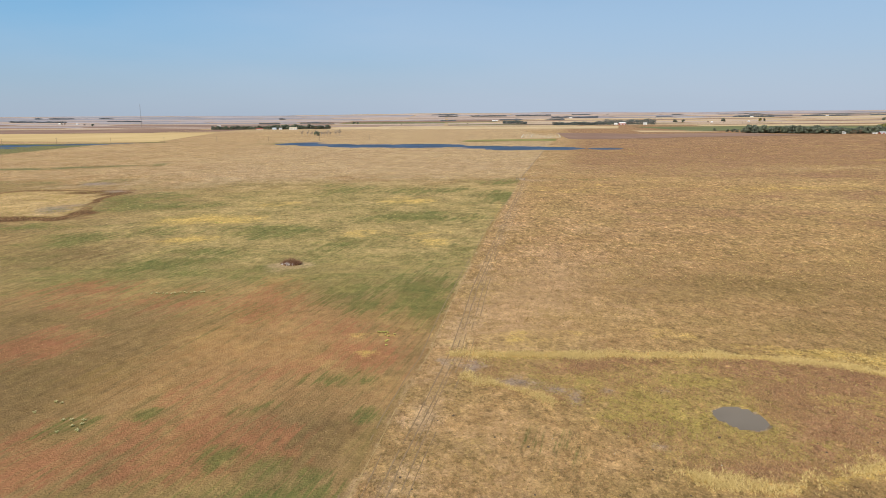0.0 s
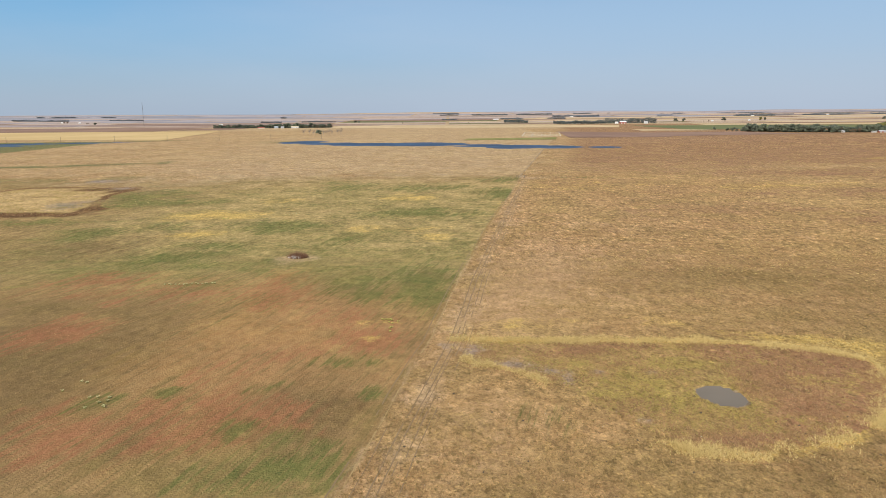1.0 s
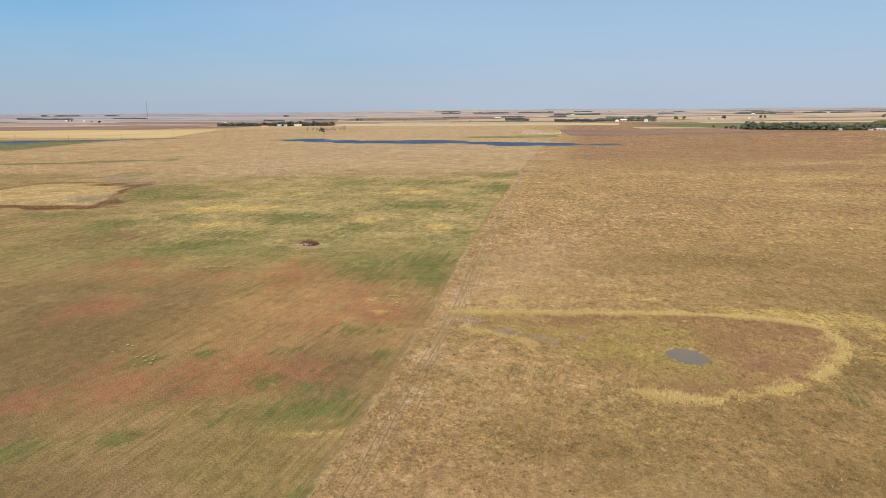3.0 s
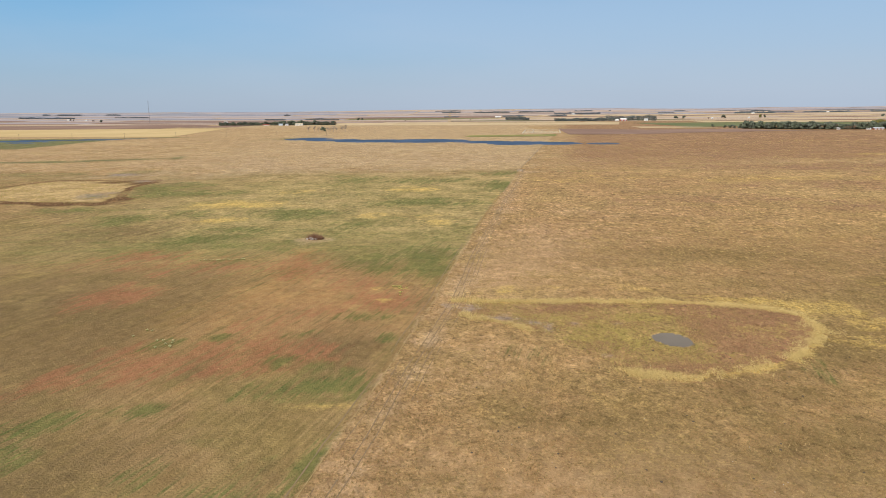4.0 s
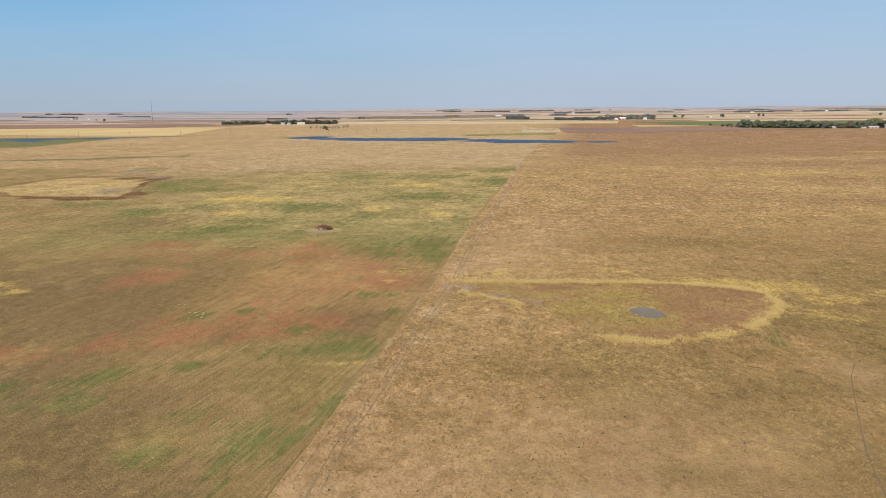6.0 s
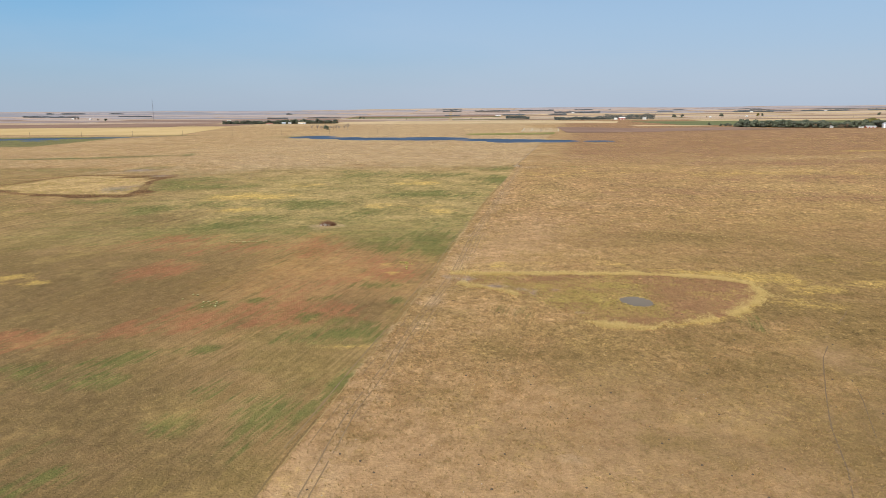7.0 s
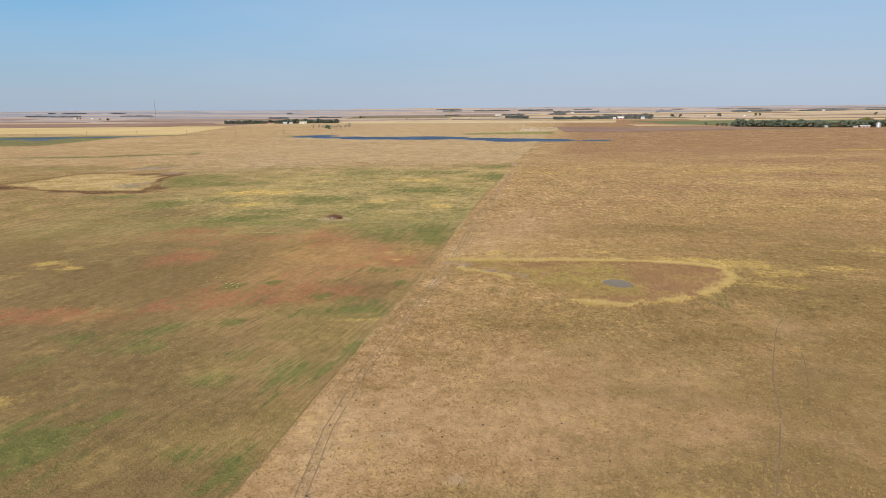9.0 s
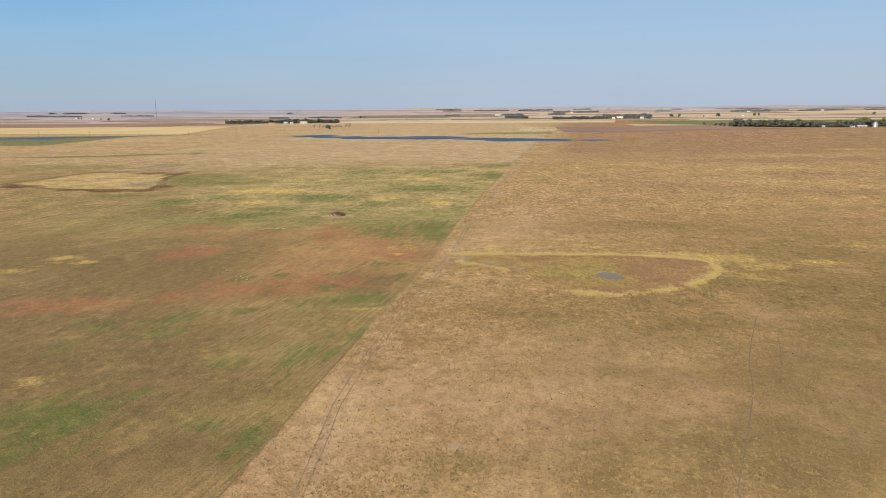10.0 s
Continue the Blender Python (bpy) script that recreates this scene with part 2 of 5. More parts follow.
def ground_material():
    k = Nodes("prairie_grass", 0.95, 0.1)
    fine = k.noise(2.6, 5)                                   # tufts
    grit = k.noise(11.0, 4)                                  # blades
    mid = k.noise(0.33, 5)
    broad = k.noise(0.045, 5)
    streak = k.swathe(11.0, 0.8, MOWN, 5, 0.6)               # mowing lines
    swath_row = k.swathe(34.0, 2.6, MOWN, 5, 0.62)           # mown swaths
    strip = k.swathe(55.0, 9.0, 3.0, 6, 0.62)                # streaks of cured grass across the open plain
    strip2 = k.swathe(18.0, 3.2, -2.0, 6, 0.68)
    clump = k.noise(1.1, 3, rough=0.6)                       # clumps of a pace or less
    reach = k.noise(0.012, 7, (0.7, 0.8, 1.0), 3, 0.68)     # long bands across the plain
    # pasture beyond the track: cured tan grass
    right = k.mix(k.ramp(mid, 0.36, 0.64), (0.365, 0.228, 0.10), (0.49, 0.32, 0.15))
    right = k.mix(k.math("MULTIPLY", k.ramp(broad, 0.42, 0.62), 0.55), right, (0.30, 0.215, 0.085))
    right = k.mix(k.math("MULTIPLY", k.ramp(reach, 0.48, 0.64), 0.6), right, (0.50, 0.355, 0.15))
    right = k.mix(k.math("MULTIPLY", k.ramp(reach, 0.5, 0.36), 0.5), right, (0.36, 0.23, 0.115))
    right = k.mix(k.math("MULTIPLY", k.ramp(fine, 0.54, 0.70), 0.6), right, (0.60, 0.46, 0.22))
    right = k.mix(k.math("MULTIPLY", k.ramp(clump, 0.48, 0.36), k.ramp(broad, 0.40, 0.60, 0.15, 0.65)), right, (0.21, 0.155, 0.06))
    # mown hayfield: brown and olive
    left = k.mix(k.ramp(swath_row, 0.40, 0.60), (0.29, 0.195, 0.084), (0.39, 0.265, 0.122))
    left = k.mix(k.math("MULTIPLY", k.ramp(broad, 0.42, 0.60), 0.6), left, (0.215, 0.168, 0.058))
    left = k.mix(k.math("MULTIPLY", k.ramp(reach, 0.52, 0.62), 0.4), left, (0.40, 0.285, 0.15))
    left = k.mix(k.math("MULTIPLY", k.ramp(streak, 0.50, 0.36), 0.5), left, (0.17, 0.128, 0.05))
    left = k.mix(k.math("MULTIPLY", k.ramp(streak, 0.54, 0.68), 0.45), left, (0.43, 0.305, 0.14))
    left = k.mix(k.math("MULTIPLY", k.ramp(clump, 0.45, 0.33), 0.3), left, (0.16, 0.135, 0.05))
    left = k.mix(k.math("MULTIPLY", k.attr("lush"), 0.55), left, k.mix(k.ramp(reach, 0.40, 0.60), (0.225, 0.22, 0.076), (0.34, 0.285, 0.115)))
    grain = k.noise(0.07, 13, (1.0, 0.75, 1.0), 5, 0.82)       # texture at every size
    grain2 = k.noise(0.5, 10, (1.0, 0.8, 1.0), -50, 0.82)
    weave = k.swathe(24.0, 10.0, 6.0, 7, 0.68)               # long ragged mottles
    weft = k.swathe(20.0, 7.0, 2.0, 7, 0.68)
    lush = k.attr("lush")
    left = k.mix(k.math("MULTIPLY", k.ramp(k.math("ADD", weave, k.math("MULTIPLY", lush, 0.13)), 0.54, 0.74), 0.62), left, k.mix(k.ramp(mid, 0.4, 0.6), (0.15, 0.175, 0.05), (0.23, 0.22, 0.07)))
    left = k.mix(k.math("MULTIPLY", k.ramp(k.math("ADD", weft, k.math("MULTIPLY", lush, 0.08)), 0.58, 0.78), 0.5), left, (0.46, 0.345, 0.14))
    side = k.ramp(k.math("ADD", k.attr("side"), k.math("MULTIPLY", k.math("SUBTRACT", fine, 0.5), 1.6)), -0.3, 0.3)
    col = k.mix(side, left, right)
    jitter = k.math("ADD", k.math("MULTIPLY", k.math("SUBTRACT", mid, 0.5), 0.7), k.math("ADD", k.math("MULTIPLY", k.math("SUBTRACT", clump, 0.5), 0.6), k.math("MULTIPLY", k.math("SUBTRACT", streak, 0.5), 0.3)))
    far_jitter = k.math("ADD", k.math("MULTIPLY", k.math("SUBTRACT", reach, 0.5), 0.6), k.math("ADD", k.math("MULTIPLY", k.math("SUBTRACT", weave, 0.5), 1.0), k.math("MULTIPLY", k.math("SUBTRACT", grain, 0.5), 2.4)))
    jitter = k.math("ADD", jitter, far_jitter)
    comb = k.swathe(5.0, 0.45, MOWN - 3, 4, 0.65)             # rake marks
    mown_jitter = k.math("ADD", k.math("MULTIPLY", k.math("SUBTRACT", streak, 0.5), 1.6), k.math("ADD", k.math("MULTIPLY", k.math("SUBTRACT", swath_row, 0.5), 2.0), k.math("ADD", k.math("MULTIPLY", far_jitter, 0.55), k.math("MULTIPLY", k.math("SUBTRACT", comb, 0.5), 1.3))))
    tone = k.math("ADD", k.math("MULTIPLY", mid, 0.5), k.math("MULTIPLY", fine, 0.5))

    def patch(col, name, colour_a, colour_b, width=0.2, strength=1.0, ragged=1.0, edge=None):
        f = k.math("ADD", k.attr(name), k.math("MULTIPLY", edge or jitter, ragged))
        f = k.math("MULTIPLY", k.math("MULTIPLY", k.ramp(f, 0.5 - width, 0.5 + width), strength), k.ramp(k.attr(name), 0.02, 0.3))
        return k.mix(f, col, k.mix(k.ramp(tone, 0.38, 0.62), colour_a, colour_b))

    col = patch(col, "plain", (0.47, 0.36, 0.215), (0.53, 0.412, 0.255), 0.45, 0.78, 0.7)
    col = patch(col, "ochre", (0.26, 0.18, 0.05), (0.20, 0.142, 0.042), 0.4, 0.75, 1.0, mown_jitter)
    col = patch(col, "hay", (0.41, 0.30, 0.13), (0.52, 0.39, 0.18), 0.25, 0.6)
    col = patch(col, "tan", (0.42, 0.275, 0.145), (0.52, 0.35, 0.19), 0.3, 0.8)
    col = patch(col, "olive", (0.18, 0.128, 0.05), (0.25, 0.174, 0.07), 0.4, 0.9)
    col = patch(col, "rust", (0.26, 0.145, 0.082), (0.33, 0.20, 0.108), 0.25, 0.9)
    # streaks of pale and brown grass across the open range
    range_ = k.attr("range")
    col = k.mix(k.math("MULTIPLY", range_, k.math("MULTIPLY", k.ramp(strip, 0.54, 0.64), 0.5)), col, (0.45, 0.305, 0.14))
    col = k.mix(k.math("MULTIPLY", range_, k.math("MULTIPLY", k.ramp(strip2, 0.55, 0.66), 0.38)), col, (0.47, 0.32, 0.155))
    col = k.mix(k.math("MULTIPLY", range_, k.math("MULTIPLY", k.ramp(strip2, 0.47, 0.34), 0.55)), col, (0.23, 0.14, 0.072))
    col = k.mix(k.math("MULTIPLY", range_, k.math("MULTIPLY", k.ramp(strip, 0.46, 0.36), 0.4)), col, (0.30, 0.19, 0.10))
    col = patch(col, "pale", (0.55, 0.405, 0.19), (0.45, 0.325, 0.145), 0.3, 0.9, 0.6)
    col = patch(col, "russet", (0.37, 0.205, 0.085), (0.41, 0.25, 0.11), 0.4, 0.75, 0.9, mown_jitter)
    col = patch(col, "dull", (0.155, 0.108, 0.046), (0.205, 0.144, 0.065), 0.4, 0.88, 0.8, mown_jitter)
    col = patch(col, "red", (0.36, 0.155, 0.08), (0.30, 0.148, 0.068), 0.36, 0.75, 1.2, mown_jitter)
    col = patch(col, "green", (0.10, 0.132, 0.036), (0.165, 0.17, 0.052), 0.36, 0.82, 1.3, mown_jitter)
    col = patch(col, "straw", (0.60, 0.435, 0.14), (0.48, 0.345, 0.10), 0.3, 0.85, 1.2)
    col = patch(col, "sedge", (0.27, 0.135, 0.082), (0.37, 0.215, 0.12), 0.3, 0.88, 1.4)
    col = patch(col, "fen", (0.41, 0.33, 0.09), (0.30, 0.255, 0.072), 0.3, 0.85, 1.3)
    col = patch(col, "mud", (0.235, 0.19, 0.162), (0.33, 0.26, 0.205), 0.25, 0.85, 1.0)
    col = patch(col, "bare", (0.50, 0.37, 0.225), (0.43, 0.31, 0.175), 0.3, 0.75, 0.6)
    col = patch(col, "rim", (0.085, 0.05, 0.026), (0.20, 0.105, 0.045), 0.22, 0.95, 0.5)
    col = patch(col, "rut", (0.26, 0.18, 0.105), (0.32, 0.225, 0.13), 0.2, 0.7, 0.2)
    col = patch(col, "reeds", (0.115, 0.145, 0.06), (0.18, 0.18, 0.075), 0.25, 0.95, 0.6)
    # scattered heads of yellow straw on the pasture
    heads = k.math("MULTIPLY", k.ramp(k.noise(0.9, 4, (1.0, 0.9, 1.0), 61, 0.65), 0.545, 0.60), k.ramp(k.math("ADD", broad, k.math("MULTIPLY", k.math("SUBTRACT", reach, 0.5), 0.8)), 0.40, 0.58))
    col = k.mix(k.math("MULTIPLY", k.math("MULTIPLY", heads, k.math("ADD", 0.4, k.math("MULTIPLY", side, 0.6))), 0.36), col, (0.56, 0.40, 0.15))
    # swaths of brighter and browner grass
    swath = k.noise(0.06, 7, (0.9, 0.8, 1.0), 0, 0.74)
    col = k.mix(k.math("MULTIPLY", k.ramp(swath, 0.52, 0.66), 0.34), col, k.mix(0.6, col, (0.62, 0.45, 0.17)))
    col = k.mix(k.math("MULTIPLY", k.ramp(swath, 0.47, 0.34), 0.34), col, k.mix(0.6, col, (0.22, 0.125, 0.06)))
    # light and dark at every size, from swells of the sward down to single blades
    vary = k.math("ADD", k.math("MULTIPLY", grain, 0.5), k.math("MULTIPLY", grain2, 0.5))
    shade = k.ramp(vary, 0.36, 0.64, 0.76, 1.24)
    hsv = k.n.new("ShaderNodeHueSaturation")
    k.put(shade, hsv.inputs["Value"])
    k.put(col, hsv.inputs["Color"])
    col = hsv.outputs[0]
    # coarse sward on the open pasture, short and even where it is mown or grazed
    coarse = k.math("ADD", 0.18, k.math("MULTIPLY", 0.6, k.math("MULTIPLY", side, k.ramp(k.attr("tan"), 0.75, 0.1))))
    # crisp flecks: pale seed heads, dark clumps and hollows with shade put into the colour, from a hand's width to
    # whole stands
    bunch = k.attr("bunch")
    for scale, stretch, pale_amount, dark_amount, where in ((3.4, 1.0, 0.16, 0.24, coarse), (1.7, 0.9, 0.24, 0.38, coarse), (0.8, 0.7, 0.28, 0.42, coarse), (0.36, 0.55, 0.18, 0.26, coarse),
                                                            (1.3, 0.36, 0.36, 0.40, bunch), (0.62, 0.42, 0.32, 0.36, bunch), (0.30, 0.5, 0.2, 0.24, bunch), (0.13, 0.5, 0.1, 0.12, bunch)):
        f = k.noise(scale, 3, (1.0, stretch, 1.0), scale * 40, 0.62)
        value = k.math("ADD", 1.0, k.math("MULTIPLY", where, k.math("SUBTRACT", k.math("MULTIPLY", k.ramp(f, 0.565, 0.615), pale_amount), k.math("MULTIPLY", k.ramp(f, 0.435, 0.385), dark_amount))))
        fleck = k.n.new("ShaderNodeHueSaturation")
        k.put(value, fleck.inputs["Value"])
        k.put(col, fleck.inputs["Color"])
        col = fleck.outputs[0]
    # shade in the gaps between the blades, mixed into the colour
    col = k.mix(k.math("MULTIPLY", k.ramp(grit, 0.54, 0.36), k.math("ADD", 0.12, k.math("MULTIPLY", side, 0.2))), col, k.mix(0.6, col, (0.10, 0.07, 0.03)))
    warm = k.n.new("ShaderNodeVectorMath")
    warm.operation = "MULTIPLY"
    k.put(col, warm.inputs[0])
    warm.inputs[1].default_value = (1.11, 1.045, 1.02)
    col = warm.outputs[0]
    k.bump(k.math("ADD", fine, k.math("MULTIPLY", grit, 0.4)), 0.8, 0.32)
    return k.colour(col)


def tinted(name, colours, roughness=0.9, noise_scale=1.0, island=True, specular=0.2):
    """Plants and rough things: three colours mixed by chance for each island, and by noise."""
    k = Nodes(name, roughness, specular)
    n = k.noise(noise_scale, 4)
    r = k.geo.outputs["Random Per Island"] if island else n
    c = k.mix(k.ramp(r, 0.1, 0.9), colours[0], colours[1])
    c = k.mix(k.math("MULTIPLY", k.ramp(n, 0.45, 0.7), 0.7), c, colours[2])
    k.bump(n, 0.4, 0.05)
    return k.colour(c)


def field_material(name, a, b, row_turn=0.0):
    k = Nodes(name, 0.95, 0.1)
    broad = k.noise(0.006, 5)
    lines = k.noise(0.05, 4, (1.0, 0.05, 1.0), row_turn)
    fine = k.noise(0.3, 4)
    c = k.mix(k.ramp(k.math("ADD", k.math("MULTIPLY", broad, 0.6), k.math("MULTIPLY", lines, 0.4)), 0.36, 0.64), a, b)
    c = k.mix(k.math("MULTIPLY", k.ramp(fine, 0.5, 0.8), 0.4), c, tuple(min(1, v * 1.25) for v in b))
    k.bump(fine, 0.5, 0.3)
    return k.colour(c)


def water_material(name, body, roughness, wave):
    k = Nodes(name, roughness, 0.14)
    n = k.noise(0.9, 5, (0.6, 1.0, 1.0), 15)
    big = k.noise(0.02, 4)
    k.bump(n, wave, 0.3)
    return k.colour(k.mix(k.ramp(big, 0.4, 0.65), body, tuple(v * 1.5 for v in body)))


GROUND = ground_material()
LAKE_WATER = water_material("lake_water", (0.035, 0.062, 0.108), 0.45, 0.9)
POND_WATER = water_material("pond_water", (0.185, 0.155, 0.122), 0.75, 0.15)

# ---- ground ----


def axis(stops):
    """Grid lines: rows of (from, step), the last row closes it. Steps blend between the stops."""
    out, v = [], stops[0][0]
    pos, steps = [s[0] for s in stops], [s[1] for s in stops]
    while v < pos[-1]:
        out.append(v)
        v += float(np.interp(v, pos, steps))
    out.append(pos[-1])
    return np.array(out)


def fields(x, y):
    """What grows where: a density, 0 to 1, for each kind of cover."""
    w = water_field(x, y)
    fx = fence_x(y)
    near_y = smooth(540, 390, y + 130 * (fbm(x, y, 45, 67, 3) - 0.5))
    is_left = x < fx
    side = np.clip((x - fx) / 3.0, -1, 1)
    side = side + (1 - side) * (1 - near_y)
    lf, rt = is_left.astype(float) * near_y, (~is_left).astype(float)
    at = {"side": side}
    at["bunch"] = smooth(110, 260, y) * np.where(is_left, 0.5, 1.0)          # coarse bunch grass further out
    at["red"] = lf * blobs(x, y, ((-34, 86, 8.8, 8, 89, 1), (-44, 89, 5, 5, 40, 0.9), (-82, 127, 6.8, 8.3, 0, 1), (-80, 150, 3.6, 3.1, 0, 0.8), (-32, 111, 11.3, 5, 38, 0.75),
                                  (-13, 121, 7.7, 6, 0, 0.9), (-93, 171, 14.9, 11.5, 0, 0.75), (-54, 82, 6, 5, 55, 0.95), (-23, 84, 2.1, 1.2, 0, 0.9), (-42, 159, 9.7, 10, 0, 0.75),
                                  (-66, 74, 4.6, 4, 0, 0.9), (-89, 68, 14.2, 4.7, 0, 0.95), (-59, 88, 4.5, 4, 59, 0.8), (-21, 138, 9.7, 7.7, 0, 0.65), (-66, 158, 14, 7, 0, 0.6)), 0.7, 3)
    at["green"] = np.maximum(lf * blobs(x, y, ((-7, 166, 7.4, 17.5, 0, 1), (-24, 163, 9.2, 10.6, 0, 0.85), (-69, 259, 17.8, 11.5, 0, 0.9), (-88, 200, 10.4, 11.7, 0, 0.85), (-136, 243, 9.5, 11.3, 0, 0.85),
                                    (-18, 291, 19.7, 11.2, 0, 0.95), (-14, 389, 19.5, 15, 0, 0.85), (28, 365, 9.1, 22.3, 0, 1), (-61, 399, 13.4, 22, 0, 0.75), (-81, 219, 11.4, 5.6, 0, 0.75),
                                    (-174, 269, 14, 9.6, 0, 0.75), (36, 438, 11.8, 14.2, 0, 0.9), (-38, 231, 7.9, 7.7, 0, 0.65), (-168, 363, 18.8, 18.5, 0, 0.7), (-117, 258, 8.9, 8.3, 0, 0.65)), 0.7, 5),
                             lf * blobs(x, y, ((-56, 91, 3.4, 2.5, 69, 0.85), (-46, 96, 2, 1.5, 0, 0.85), (-31, 83, 2.5, 2.4, 0, 0.9), (-20, 109, 5.3, 2.9, 0, 0.75), (-12, 96, 2.4, 2.3, 0, 0.8),
                                    (-30, 98, 3.5, 2, 41, 0.75), (-24, 79, 2.5, 3.1, 0, 0.75), (-59, 5, 7, 13, 0, 1), (-54, 13, 4.7, 3, 64, 0.7), (-40, 43, 4.2, 3.4, 0, 0.85),
                                    (-59, 59, 5.5, 3, 29, 0.85), (-23, 71, 9.5, 4.7, 0, 0.9), (-25, 37, 5.4, 9.1, 0, 0.75), (-40, 32, 3.4, 4.2, 0, 0.75)), 0.7, 6))
    at["green"] = np.maximum(at["green"], lf * blobs(x, y, ((-49, 18, 3, 2.2, 0, 0.8), (-18, 47, 7.1, 2, 76, 0.85), (-28, 3, 2.2, 6.9, 0, 0.7), (-36, 7, 2.4, 2, 0, 0.75), (-47, 63, 3.3, 2.3, 0, 0.85),
                                    (-60, 48, 5.5, 3.1, 0, 0.6), (-76, 36, 4, 4, 82, 0.6), (-75, 53, 5.8, 2.6, 0, 0.7), (-70, -6, 10, 8, 0, 0.9), (-272, 455, 44, 14, 0, 0.85), (-150, 334, 26, 12, 0, 0.75)), 0.7, 7))
    at["green"] = np.maximum(at["green"], rt * blobs(x, y, ((15, 86, 3.7, 4.7, 0, 0.55), (63, 77, 2.5, 6, 0, 0.5), (34, 91, 4, 3, 0, 0.5), (81, 446, 14, 5, 0, 0.7)), 0.7, 7))
    at["green"] = at["green"] * np.where(is_left, 1 + 0.18 * smooth(150, 220, y), 1)
    at["ochre"] = lf * blobs(x, y, ((-63, 110, 19, 9, 72, 0.95), (-51, 122, 19, 8, 72, 0.8), (-44, 156, 6, 21, 0, 0.75), (-72, 119, 15, 7, 76, 0.8), (-40, 127, 10, 8, 0, 0.6), (-84, 100, 14, 9, 72, 0.8)), 0.6, 18)
    at["range"] = smooth(430, 520, y + 60 * (fbm(x, y, 60, 69, 2) - 0.5)) * np.where(is_left, 0.22, 1.0)
    at["range"] = np.maximum(at["range"], rt * 0.6 * smooth(150, 300, y))
    at["plain"] = np.maximum(smooth(360, 520, y + 120 * (fbm(x, y, 70, 63) - 0.5)) * np.where(is_left, 0.66 - 0.2 * smooth(-140, -330, x), 0.34), 0.8 * smooth(1350, 1750, y))
    at["hay"] = lf * smooth(170, 230, y) * smooth(-190, -90, x) * 0.55
    at["dull"] = lf * np.maximum(np.maximum(0.72 * smooth(190, 120, y) * smooth(-40, -72, x), 0.75 * smooth(75, 40, y) * smooth(-22, -50, x)), blobs(x, y, ((-24, 88, 16, 9, 80, 0.9), (-122, 215, 23, 22, 0, 0.75), (-44, 23, 14, 14, 0, 0.8), (-36, 0, 12, 8, 0, 0.8), (-95, 146, 10, 11, 0, 0.75),
                                        (-43, 80, 5, 4, 65, 0.8), (-66, 68, 16, 12, 60, 0.7)), 0.5, 15))
    at["russet"] = lf * blobs(x, y, ((-36, 124, 36, 36, 0, 0.9), (-70, 96, 24, 30, 0, 0.5), (-30, 150, 40, 18, 0, 0.75), (-62, 160, 44, 14, 0, 0.6)), 0.4, 17)
    at["lush"] = lf * smooth(140, 190, y) * smooth(500, 350, y + 60 * (fbm(x, y, 40, 73, 3) - 0.5)) * smooth(-210, -80, x)
    at["straw"] = np.maximum(0.9 * lf * blobs(x, y, ((-98, 289, 17.3, 11, 0, 1), (-97, 241, 9.4, 7.8, 0, 0.85), (-18, 346, 11.6, 13.4, 0, 0.85), (-24, 251, 17.1, 7.2, 0, 0.6), (-122, 119, 6.2, 4.2, 0, 0.8),
                                    (-107, 113, 4.3, 3.4, 0, 0.8), (-125, 103, 5, 3.2, 0, 0.7), (25, 295, 3.9, 28.6, 0, 0.85), (-13, 133, 9.3, 2.1, 0, 0.5), (-14, 122, 2.7, 1.8, 0, 0.6), (-86, 339, 8.7, 10.8, 0, 0.7),
                                    (-6, 233, 6.9, 6.2, 0, 0.6), (-70, 22, 3.4, 4.8, 0, 0.4), (-19, 64, 6, 1.6, 10, 0.45)), 0.7, 9),
                             rt * blobs(x, y, ((81, 398, 60, 22, 0, 0.4), (189, 390, 70, 18, 0, 0.42), (132, 130, 26, 9, 0, 0.45), (88, 104, 11, 5, 0, 0.55), (83, 111, 8, 5, 20, 0.6), (105, 107, 12, 5, 0, 0.42), (80, 92, 7, 4, 0, 0.5), (16, 130, 12, 5, 0, 0.6),
                                    (412, 595, 60, 8, 0, 0.85), (70, 120, 14, 4, -10, 0.7), (30, 133, 30, 5, 0, 0.35)), 0.7, 10))
    at["tan"] = np.maximum(rt * smooth(85, 10, y + 40 * (fbm(x, y, 25, 61) - 0.5)) * (0.5 + 0.5 * fbm(x, y, 16, 62)), (
                           rt * blobs(x, y, ((69, 56, 6, 11, 0, 1), (65, 32, 7, 7, 0, 1), (80, 26, 12, 6, 0, 0.85), (36, -3, 2.5, 3, 0, 0.9), (22, 170, 70, 16, 80, 0.8), (40, 199, 40, 40, 0, 0.6), (60, 260, 60, 40, 0, 0.5)), 0.6, 11)))
    at["olive"] = rt * blobs(x, y, ((46, 0, 30, 18, 0, 0.8), (72, 10, 26, 26, 0, 0.85), (92, 38, 20, 16, 0, 0.9), (95, 75, 30, 14, 0, 0.75), (30, 62, 30, 9, 0, 0.6), (52, -6, 22, 9, 0, 0.7), (60, 20, 8, 12, 0, 0.6), (70, 175, 60, 18, 0, 0.6), (85, 90, 40, 40, 0, 0.75), (60, 45, 45, 24, 0, 0.72), (40, 25, 34, 20, 0, 0.6), (105, 60, 50, 50, 0, 1), (88, 20, 30, 30, 0, 0.9), (62, 66, 26, 14, 0, 0.8), (118, 120, 40, 50, 0, 0.75), (70, 25, 40, 20, 0, 0.8)), 0.7, 13)
